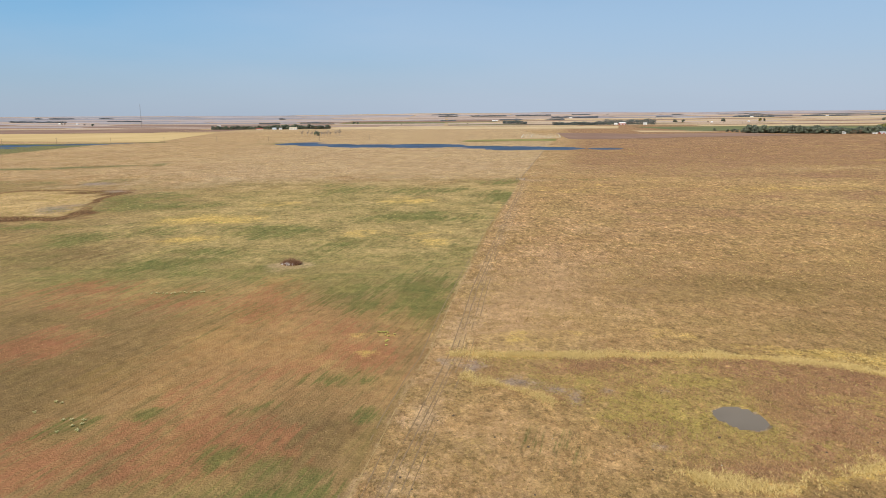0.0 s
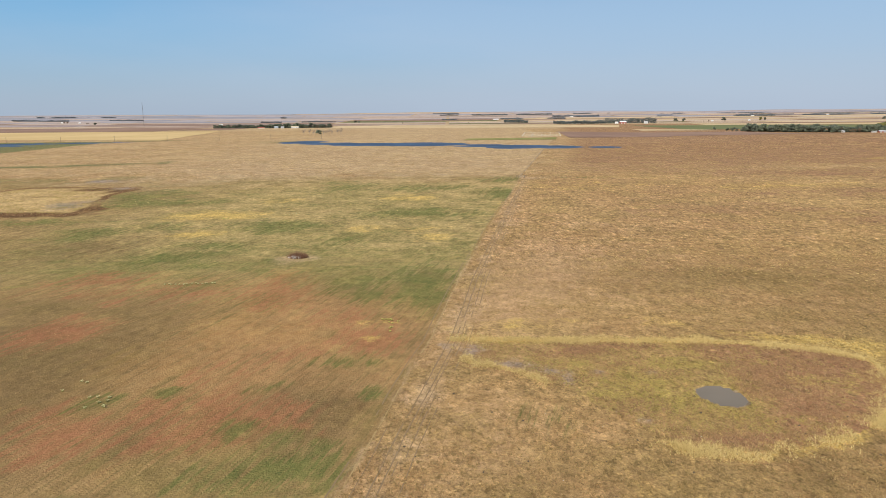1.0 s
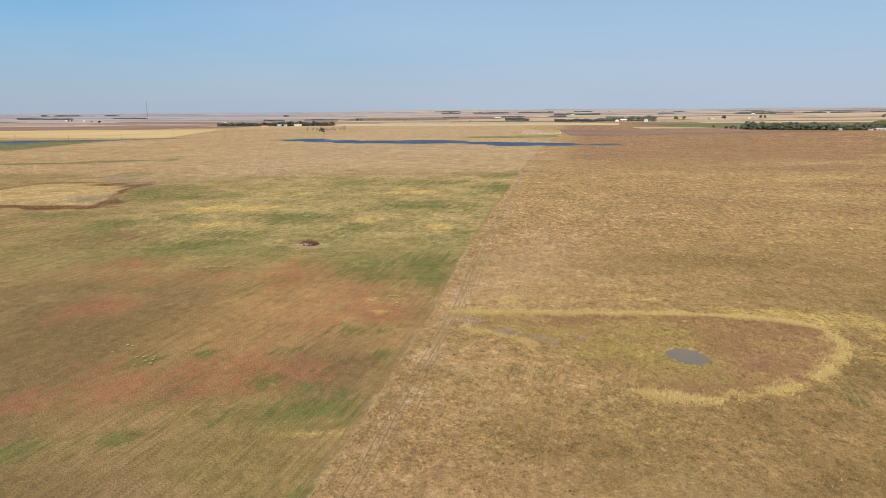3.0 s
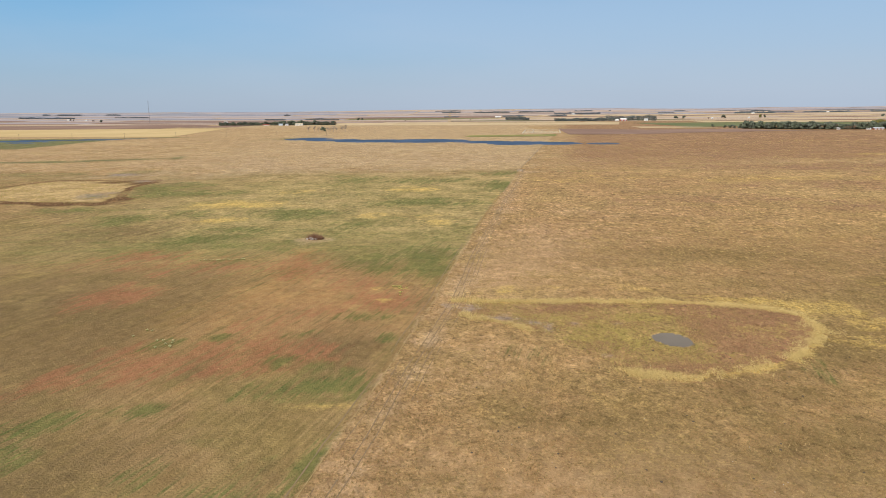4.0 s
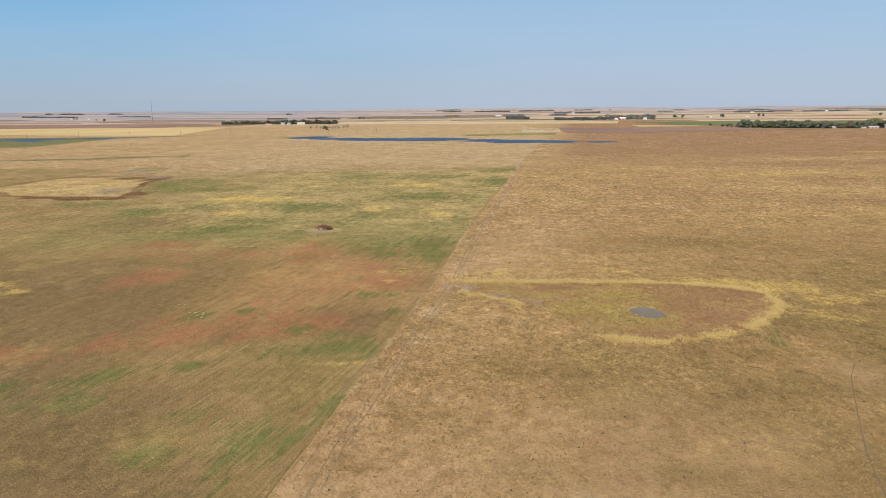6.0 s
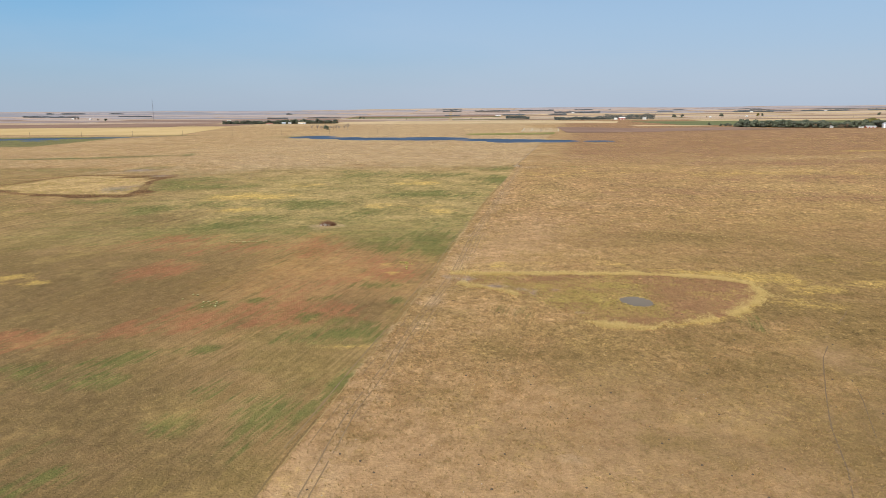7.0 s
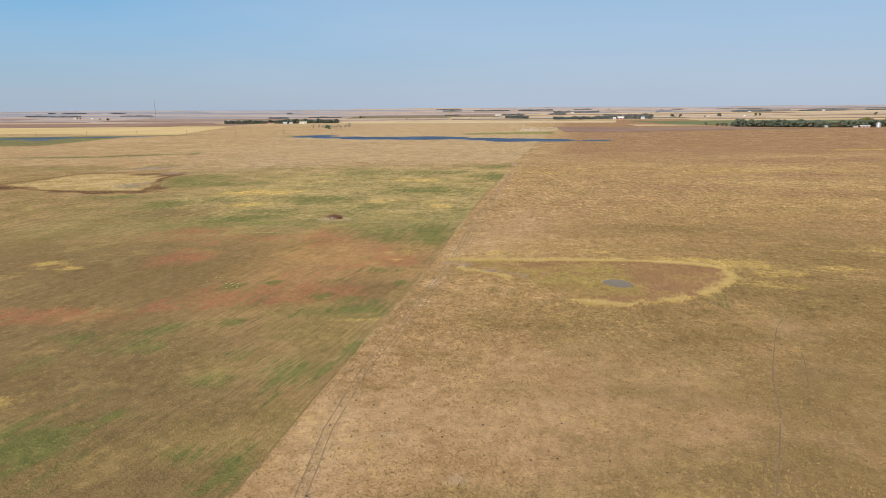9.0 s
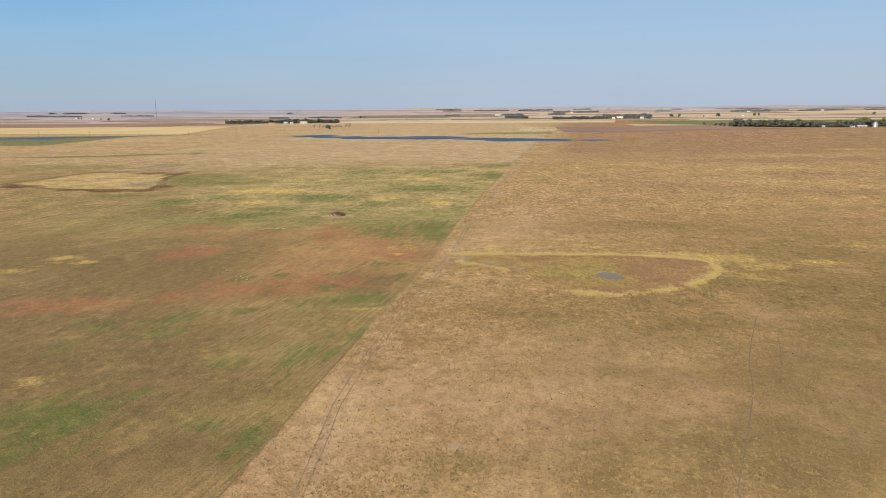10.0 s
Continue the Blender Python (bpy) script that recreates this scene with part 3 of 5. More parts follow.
    at["rust"] = np.maximum(rt * smooth(430, 640, y + 220 * (fbm(x, y, 160, 65) - 0.5)) * smooth(-5, 60, x - fx - 0.12 * np.maximum(y - 1060, 0)) * (0.52 + 0.45 * fbm(x, y, 120, 66) + 0.12 * smooth(150, 350, x)), rt * blobs(x, y, ((191, 268, 34, 14, 0, 0.75), (120, 298, 60, 20, 0, 0.5), (258, 470, 90, 26, 0, 0.8), (326, 480, 80, 30, 0, 0.85), (230, 360, 60, 30, 0, 0.6)), 0.6, 12))
    # the dry slough with its ring of tall straw
    d, inside = line_distance(x, y, RING)
    zone = (inside & (d > 0.5)).astype(float)
    ring_w = 1.15 + 1.6 * (fbm(x, y, 9, 71) - 0.5)
    ring = np.clip(0.5 + (ring_w * (1 - 0.75 * smooth(30, 24, x) * (y < 116)) - d) * 0.28 - 0.5 * smooth(28, 22, x) * (y < 116) * (fbm(x, y, 7, 107, 2) < 0.5), 0, 1)
    at["straw"] = np.maximum(at["straw"], np.where((x < -1) | ((x < 29) & (y < 116)), 0, ring * (0.4 + 0.25 * smooth(108, 114, y) + 0.85 * fbm(x, y, 5, 72, 3))))
    at["sedge"] = zone * np.maximum(0.25, np.maximum(smooth(42, 56, x + 8 * (fbm(x, y, 10, 73) - 0.5)) * (0.75 + 0.75 * (fbm(x, y, 6, 74, 3) - 0.3)), blobs(x, y, ((22, 115, 8, 3.6, 0, 0.95), (34, 117, 9, 2.5, 0, 0.7), (52, 113, 8, 5, 0, 0.95), (39, 79, 10, 2.6, 0, 0.95), (16, 96, 2, 5.6, 0, 0.8), (56, 84, 12, 5, 30, 0.85)), 0.5, 75)))
    at["fen"] = zone * np.maximum(0.25, blobs(x, y, ((31, 97, 9, 11, 0, 0.95), (44, 95, 7, 7, 0, 0.8), (39, 108, 7, 4, 0, 0.8), (20, 109, 7, 3, 0, 0.75)), 0.6, 77))
    at["mud"] = np.maximum(0.82 * np.where(inside, blobs(x, y, ((4, 114, 2.6, 5, 0, 1), (-1, 117, 3, 3, 0, 0.85), (11, 108, 4.4, 2.2, -15, 1), (17, 105, 3.5, 1.4, -30, 0.75), (26, 104, 1.4, 1.2, 0, 1), (35, 104.2, 1.7, 1.5, 0, 1), (29, 85.5, 2.1, 1.4, 0, 0.9), (20, 101, 1.6, 3.4, 0, 0.8)), 0.45, 79), 0), smooth(0.42, 0.55, w) * (y < 200))
    # bigger slough on the hayfield
    d2, in2 = line_distance(x + 16 * (fbm(x, y, 26, 84, 3) - 0.5), y + 16 * (fbm(x, y, 26, 86, 3) - 0.5), SLOUGH)
    at["pale"] = np.where(in2, 0.35 + 0.75 * fbm(x, y, 22, 88, 3), 0) * smooth(0.5, 5.0, d2)
    at["green"] = np.where(in2, 0.0, at["green"])
    at["dull"] = np.where(in2, 0.0, at["dull"])
    rim_w = 2.6 + 6.0 * (fbm(x, y, 24, 81) - 0.4) + 5 * smooth(-225, -275, x)
    south = smooth(345, 300, y) * 0.9 + 0.5
    at["rim"] = np.clip(0.5 + (rim_w * south - np.abs(d2 - 0.5)) * 0.22, 0, 1) * (y > 200) * (0.45 + 0.55 * smooth(0.38, 0.56, fbm(x, y, 30, 89, 2)))
    at["rim"] = np.maximum(at["rim"], blobs(x, y, ((-212, 393, 16, 7, 0, 1), (-194, 386, 7, 16, -20, 0.85), (-186, 297, 20, 5, -8, 0.9)), 0.4, 83) * (x < -150))
    at["mud"] = np.maximum(at["mud"], blobs(x, y, ((-197, 396, 9, 9, 0, 1), (-190, 326, 7, 13, 0, 1), (-231, 444, 16, 8, 0, 0.85)), 0.5, 85) * (x < -150))
    # old shore lines further out
    at["reeds"] = np.maximum(0.75 * smooth(-505, -525, x + 30 * (fbm(x, y, 60, 88) - 0.5)) * smooth(740, 800, y) * smooth(1085, 1055, y) * smooth(-1500, -1000, x), blobs(x, y, ((-480, 1082, 60, 14, 20, 0.9), (-258, 606, 9, 26, 8, 0.72), (-300, 592, 46, 11, 18, 0.85), (-360, 568, 60, 10, 6, 0.85), (-190, 326, 11, 18, 0, 0.5), (-233, 1007, 50, 45, -30, 0.62)), 0.35, 87))
    # tracks: ruts, worn strip and the line of the old fence
    tx = track_x(y)
    run = smooth(455, 430, y)
    ruts = np.minimum(np.abs(x - tx - 0.6), np.abs(x - tx + 0.6))
    wear = fbm(x, y, 7, 91)
    at["rut"] = np.clip(0.5 - ruts * 0.5, 0, 1) * run
    near_path = y < 74
    px = cow_path_x(y)
    at["rut"] = np.maximum(at["rut"], np.where(near_path, np.clip(0.67 - np.abs(x - px + 0.6 * np.sin(y * 0.3)) * 0.95, 0, 1), 0))
    worn = np.clip(0.64 - np.abs(x - tx - 0.4) * 0.07, 0, 1) * run * (0.75 + 0.4 * (wear - 0.5)) * (x > fx)
    worn = np.maximum(worn, rt * blobs(x, y, ((1.6, 0.5, 1.5, 1.2, 0, 1), (16, 22, 2, 1.5, 0, 0.8), (-8, 12, 2, 1.2, 0, 0.8), (-4, 94, 2.2, 6, -8, 0.7), (26, 214, 3, 5, 0, 0.5), (51, 447, 22, 8, 0, 0.8), (61, 478, 6, 25, -10, 0.5)), 0.5, 93))
    at["bare"] = np.maximum(worn, np.clip(0.62 - np.abs(x - fx) * 0.4, 0, 1) * smooth(30, 60, y) * run)
    at["bare"] = np.maximum(at["bare"], blobs(x, y, ((-48.1, 198.5, 5.5, 6, 0, 0.95),), 0.4, 95))
    at["mud"] = np.maximum(at["mud"], blobs(x, y, ((-59, 472, 60, 5, 0, 0.45),), 0.3, 97))
    return at


def build_ground():
    xs = axis(((-4850, 160), (-1300, 34), (-700, 7), (-300, 3.5), (-150, 1.3), (-110, 0.95), (100, 0.95), (150, 1.6), (260, 5), (420, 9), (900, 18), (1800, 60), (4850, 160)))
    ys = axis(((-4850, 300), (-900, 80), (-200, 10), (-40, 1.2), (-14, 0.9), (180, 0.95), (300, 1.7), (420, 3), (780, 4), (1060, 5), (1500, 20), (4850, 60)))
    x, y = np.meshgrid(xs, ys)
    z = height(x, y)
    at = fields(x, y)
    verts = np.stack([x, y, z], -1).reshape(-1, 3)
    ny, nx = x.shape
    i = (np.arange(ny - 1)[:, None] * nx + np.arange(nx - 1)[None, :]).ravel()
    faces = np.stack([i, i + 1, i + nx + 1, i + nx], -1)
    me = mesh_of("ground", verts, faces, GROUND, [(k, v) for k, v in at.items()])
    me.polygons.foreach_set("use_smooth", np.ones(len(me.polygons), bool))
    return tagged(new("ground", me), "flat autumn prairie of tan, rust and green grass", "ground", kind="structure")


build_ground()


def water_sheet(name, x0, x1, y0, y1, material, label):
    bm = bmesh.new()
    bmesh.ops.create_grid(bm, x_segments=12, y_segments=12, size=1)
    for v in bm.verts:
        v.co = Vector((x0 + (x1 - x0) * (v.co.x + 1) / 2, y0 + (y1 - y0) * (v.co.y + 1) / 2, -0.10))
    me = bpy.data.meshes.new(name)
    bm.to_mesh(me)
    bm.free()
    me.materials.append(material)
    return tagged(new(name, me), label, "water", kind="structure")


water_sheet("water_lake", -300, 240, 750, 1090, LAKE_WATER, "long blue wind-ruffled prairie lake")
water_sheet("water_wetland", -760, -440, 880, 1060, LAKE_WATER, "shallow blue wetland water among green reeds")
water_sheet("water_pond", 35, 51, 86, 104, POND_WATER, "small muddy grey pond in a dry slough")

# ---- more materials ----
def plain(name, colour, roughness=0.6, metal=0.0, grain=3.0, amount=0.25, specular=0.3):
    k = Nodes(name, roughness, specular)
    k.bsdf.inputs["Metallic"].default_value = metal
    n = k.noise(grain, 5)
    k.bump(n, 0.15, 0.02)
    return k.colour(k.mix(k.ramp(n, 0.35, 0.7, 0.0, 1.0), tuple(v * (1 - amount) for v in colour), tuple(min(0.9, v * (1 + amount * 0.6)) for v in colour)))


TAN_GRASS = tinted("tan_grass", ((0.30, 0.20, 0.09), (0.43, 0.29, 0.134), (0.37, 0.25, 0.115)), 0.9, 0.4)
OLIVE_GRASS = tinted("olive_grass", ((0.22, 0.155, 0.062), (0.33, 0.228, 0.095), (0.27, 0.185, 0.075)), 0.9, 0.4)
GREEN_GRASS = tinted("green_grass", ((0.12, 0.15, 0.04), (0.25, 0.24, 0.07), (0.17, 0.17, 0.05)), 0.9, 0.4)
RED_WEED = tinted("red_weed", ((0.40, 0.19, 0.09), (0.50, 0.31, 0.14), (0.34, 0.17, 0.08)), 0.9, 0.4)
STRAW_GRASS = tinted("straw_grass", ((0.52, 0.385, 0.15), (0.72, 0.555, 0.25), (0.55, 0.41, 0.16)), 0.9, 0.3)
FEN_GRASS = tinted("fen_grass", ((0.34, 0.28, 0.085), (0.52, 0.40, 0.15), (0.32, 0.26, 0.08)), 0.9, 0.3)
BROWN_SEDGE = tinted("brown_sedge", ((0.25, 0.14, 0.074), (0.46, 0.30, 0.155), (0.34, 0.205, 0.105)), 0.9, 0.4)
LEAF_GREEN = tinted("tree_leaves_green", ((0.085, 0.105, 0.072), (0.17, 0.19, 0.13), (0.12, 0.14, 0.095)), 0.8, 0.15)
LEAF_DUSTY = tinted("tree_leaves_grey_green", ((0.095, 0.112, 0.085), (0.175, 0.19, 0.14), (0.13, 0.145, 0.108)), 0.8, 0.15)
# LEAF_FAR is bluish, LEAF_HAZY paler too, with distance haze in the colour
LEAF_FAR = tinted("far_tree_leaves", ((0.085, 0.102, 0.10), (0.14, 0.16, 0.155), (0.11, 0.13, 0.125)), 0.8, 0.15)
LEAF_HAZY = tinted("hazed_tree_leaves", ((0.15, 0.165, 0.18), (0.21, 0.225, 0.24), (0.18, 0.195, 0.21)), 0.8, 0.15)
LEAF_YELLOW = tinted("tree_leaves_yellowing", ((0.16, 0.15, 0.045), (0.28, 0.23, 0.07), (0.13, 0.13, 0.05)), 0.8, 0.15)
LEAF_BROWN = tinted("tree_leaves_brown", ((0.17, 0.12, 0.08), (0.24, 0.17, 0.11), (0.14, 0.11, 0.075)), 0.8, 0.15)
BARK = tinted("bark", ((0.14, 0.11, 0.085), (0.22, 0.18, 0.14), (0.10, 0.08, 0.06)), 0.95, 2.0, False)
DEAD_WOOD = tinted("bleached_dead_wood", ((0.34, 0.30, 0.26), (0.45, 0.40, 0.35), (0.26, 0.22, 0.19)), 0.95, 2.0, False)
DEAD_TWIGS = tinted("grey_twigs", ((0.26, 0.215, 0.175), (0.38, 0.32, 0.265), (0.30, 0.25, 0.21)), 0.95, 3.0)
TWIGS = tinted("brown_twigs", ((0.20, 0.10, 0.06), (0.34, 0.19, 0.11), (0.16, 0.085, 0.055)), 0.95, 3.0)
ROCK = tinted("field_stone", ((0.32, 0.28, 0.24), (0.62, 0.58, 0.54), (0.28, 0.24, 0.21)), 0.9, 1.5)
PALE_STONE = plain("pale_stone", (0.52, 0.47, 0.40), 0.85, 0, 9)
WHITE_PAINT = plain("white_paint", (0.78, 0.77, 0.75), 0.6)
RED_PAINT = plain("red_barn_paint", (0.36, 0.10, 0.075), 0.7)
BLUE_STEEL = plain("pale_blue_steel", (0.52, 0.60, 0.68), 0.45)
GREY_ROOF = plain("grey_metal_roof", (0.55, 0.56, 0.57), 0.45, 0.2)
GALVANISED = plain("galvanised_steel", (0.62, 0.65, 0.68), 0.38, 0.6)
TAN_SIDING = plain("tan_siding", (0.58, 0.50, 0.36), 0.7)
DARK_GLASS = plain("dark_window", (0.03, 0.035, 0.04), 0.1, 0, 1.0, 0.1, 0.5)
POLE_WOOD = plain("weathered_pole", (0.20, 0.16, 0.125), 0.9, 0, 6)
POST_WOOD = plain("weathered_post", (0.22, 0.18, 0.14), 0.9, 0, 6)
MAST_STEEL = plain("mast_steel", (0.20, 0.19, 0.19), 0.6, 0.3)
RAIL_STEEL = plain("pale_corral_rail", (0.68, 0.63, 0.52), 0.6, 0.0)
CERAMIC = plain("insulator", (0.35, 0.36, 0.36), 0.3)
YELLOW_WEED = tinted("yellow_flower_weed", ((0.62, 0.60, 0.10), (0.72, 0.68, 0.25), (0.30, 0.36, 0.09)), 0.8, 5.0)
CREAM_WEED = tinted("cream_flower_weed", ((0.66, 0.62, 0.30), (0.74, 0.70, 0.42), (0.34, 0.36, 0.12)), 0.8, 5.0)


def ground_at(x, y):
    return float(height(np.array([float(x)]), np.array([float(y)]))[0])


def box(bm, x0, x1, y0, y1, z0, z1):
    vs = [bm.verts.new((x, y, z)) for z in (z0, z1) for x, y in ((x0, y0), (x1, y0), (x1, y1), (x0, y1))]
    for f in ((3, 2, 1, 0), (4, 5, 6, 7), (0, 1, 5, 4), (1, 2, 6, 5), (2, 3, 7, 6), (3, 0, 4, 7)):
        bm.faces.new([vs[i] for i in f])


def limb(bm, a, b, ra, rb, sides=6):
    """A tapered round bar."""
    a, b = Vector(a), Vector(b)
    way = (b - a).normalized()
    u = way.orthogonal().normalized()
    v = way.cross(u)
    rings = []
    for p, r in ((a, ra), (b, rb)):
        rings.append([bm.verts.new(p + (u * math.cos(2 * math.pi * i / sides) + v * math.sin(2 * math.pi * i / sides)) * r) for i in range(sides)])
    for i in range(sides):
        bm.faces.new((rings[0][i], rings[0][(i + 1) % sides], rings[1][(i + 1) % sides], rings[1][i]))
    bm.faces.new(rings[0][::-1])
    bm.faces.new(rings[1])


def empty(name, x, y, turn=0.0, z=None):
    ob = new(name)
    ob.matrix_world = pose(x, y, ground_at(x, y) if z is None else z, 0, 0, turn)
    return ob


# ---- fields of the plain ----
def field(name, corners, material, label, lift=0.25, cells=10):
    """A sown, mown or ploughed field: a thin sheet over the lie of the land with slightly uneven edges."""
    (ax, ay), (bx, by), (cx, cy), (dx, dy) = corners
    u, v = np.meshgrid(np.linspace(0, 1, cells + 1), np.linspace(0, 1, cells + 1))
    x = (1 - v) * ((1 - u) * ax + u * bx) + v * ((1 - u) * dx + u * cx)
    y = (1 - v) * ((1 - u) * ay + u * by) + v * ((1 - u) * dy + u * cy)
    size = max(abs(cx - ax), 50)
    y = y + (fbm(x, y, size * 0.3, int(abs(ax)) % 97) - 0.5) * size * 0.03
    z = height(x, y) + lift
    i = (np.arange(cells)[:, None] * (cells + 1) + np.arange(cells)[None, :]).ravel()
    faces = np.stack([i, i + 1, i + cells + 2, i + cells + 1], -1)
    return tagged(new(name, mesh_of(name, np.stack([x, y, z], -1).reshape(-1, 3), faces, material)), label, "field", kind="structure")


# PINK, LILAC and STEEL carry the pale mauve of distant haze in their colour
BEIGE = field_material("beige_stubble", (0.50, 0.365, 0.25), (0.60, 0.455, 0.325))
PINK = field_material("haze_pink_stubble", (0.45, 0.335, 0.27), (0.54, 0.42, 0.345))
GOLD = field_material("golden_wheat", (0.55, 0.39, 0.175), (0.63, 0.46, 0.225))
PALE = field_material("pale_straw_field", (0.54, 0.40, 0.22), (0.64, 0.485, 0.29))
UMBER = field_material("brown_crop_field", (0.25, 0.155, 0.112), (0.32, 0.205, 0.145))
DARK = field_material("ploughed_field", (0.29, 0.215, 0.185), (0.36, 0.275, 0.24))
LILAC = field_material("haze_lilac_pasture", (0.37, 0.32, 0.325), (0.46, 0.40, 0.40))
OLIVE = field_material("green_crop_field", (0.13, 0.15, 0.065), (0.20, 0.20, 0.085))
STEEL = field_material("haze_grey_land", (0.27, 0.265, 0.295), (0.35, 0.34, 0.365))
MEADOW = field_material("yellow_green_meadow", (0.21, 0.205, 0.065), (0.32, 0.285, 0.10))

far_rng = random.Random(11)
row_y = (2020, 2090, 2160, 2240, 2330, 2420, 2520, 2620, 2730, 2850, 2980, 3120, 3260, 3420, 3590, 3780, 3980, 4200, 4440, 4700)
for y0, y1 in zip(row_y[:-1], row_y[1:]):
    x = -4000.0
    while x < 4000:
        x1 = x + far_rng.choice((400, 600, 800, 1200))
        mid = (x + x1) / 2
        # kinds with haze painted into their colour take over further out
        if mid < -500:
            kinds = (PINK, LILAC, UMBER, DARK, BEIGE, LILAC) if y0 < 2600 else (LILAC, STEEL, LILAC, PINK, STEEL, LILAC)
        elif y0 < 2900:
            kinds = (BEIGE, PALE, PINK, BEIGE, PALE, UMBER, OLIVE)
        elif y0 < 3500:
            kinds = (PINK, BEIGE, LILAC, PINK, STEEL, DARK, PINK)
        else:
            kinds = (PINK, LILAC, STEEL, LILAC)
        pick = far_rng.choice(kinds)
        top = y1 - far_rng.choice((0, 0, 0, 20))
        field("field", ((x, y0), (x1 - 12, y0), (x1 - 12, top - 8), (x, top - 8)), pick, "pale harvested fields far out on the plain, many with haze in their colour")
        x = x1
# nearer fields that can be told apart
field("field", ((-1873, 1432), (-467, 1105), (-535, 1600), (-1873, 1560)), GOLD, "golden wheat stubble field beside the wetland", 0.25, 40)
field("field", ((-2762, 1640), (-700, 1615), (-690, 2010), (-2762, 2015)), UMBER, "brown unharvested crop field behind the wheat", 0.3, 40)
field("field", ((-690, 1700), (-560, 1690), (-545, 1860), (-680, 1880)), UMBER, "brown unharvested crop field behind the wheat", 0.3, 20)
field("field", ((-322, 1798), (416, 1685), (474, 1915), (-322, 2034)), PALE, "pale straw field in front of a shelter belt", 0.25, 40)
field("field", ((20, 1014), (159, 1011), (172, 1092), (30, 1072)), MEADOW, "narrow strip of green hay beside the lake", 0.35, 40)
field("field", ((189, 1075), (342, 1041), (376, 1275), (217, 1386)), UMBER, "reddish brown crop field", 0.25, 40)
field("field", ((342, 1066), (622, 1072), (548, 1291), (376, 1275)), UMBER, "reddish brown crop field", 0.25, 40)
field("field", ((510, 1441), (1394, 1440), (1566, 1692), (483, 1835)), OLIVE, "dark green crop field beyond the rise", 0.25, 40)
field("field", ((391, 1392), (548, 1389), (530, 1449), (396, 1490)), PALE, "pale straw patch beside the shelter belt", 0.25, 40)
field("field", ((681, 1824), (1977, 1739), (2057, 1865), (700, 2006)), PALE, "pale straw field beyond the shelter belt", 0.25, 40)


# ---- grass ----
def tuft_mesh(name, x, y, high, wide, blades, material, seed):
    """Many small tufts: each a few leaning blades, one triangle a blade."""
    r = np.random.default_rng(seed)
    n = len(x)
    z = height(x, y)
    turn = r.uniform(0, 2 * math.pi, (n, blades))
    off = r.uniform(0.1, 1.0, (n, blades)) * wide[:, None]
    bx, by = x[:, None] + np.cos(turn) * off * 0.7, y[:, None] + np.sin(turn) * off * 0.7
    lean = r.uniform(0.25, 0.95, (n, blades)) * high[:, None]
    tall = r.uniform(0.55, 1.0, (n, blades)) * high[:, None]
    face = turn + r.uniform(-0.9, 0.9, (n, blades)) + math.pi / 2
    half = wide[:, None] * r.uniform(0.22, 0.5, (n, blades))
    cx, cy = np.cos(face) * half, np.sin(face) * half
    zb = np.broadcast_to(z[:, None], bx.shape) - 0.03
    p0 = np.stack([bx - cx, by - cy, zb], -1)
    p1 = np.stack([bx + cx, by + cy, zb], -1)
    p2 = np.stack([bx + np.cos(turn) * lean, by + np.sin(turn) * lean, zb + tall], -1)
    verts = np.stack([p0, p1, p2], 2).reshape(-1, 3)
    return new(name, mesh_of(name, verts, np.arange(len(verts)).reshape(-1, 3), material))


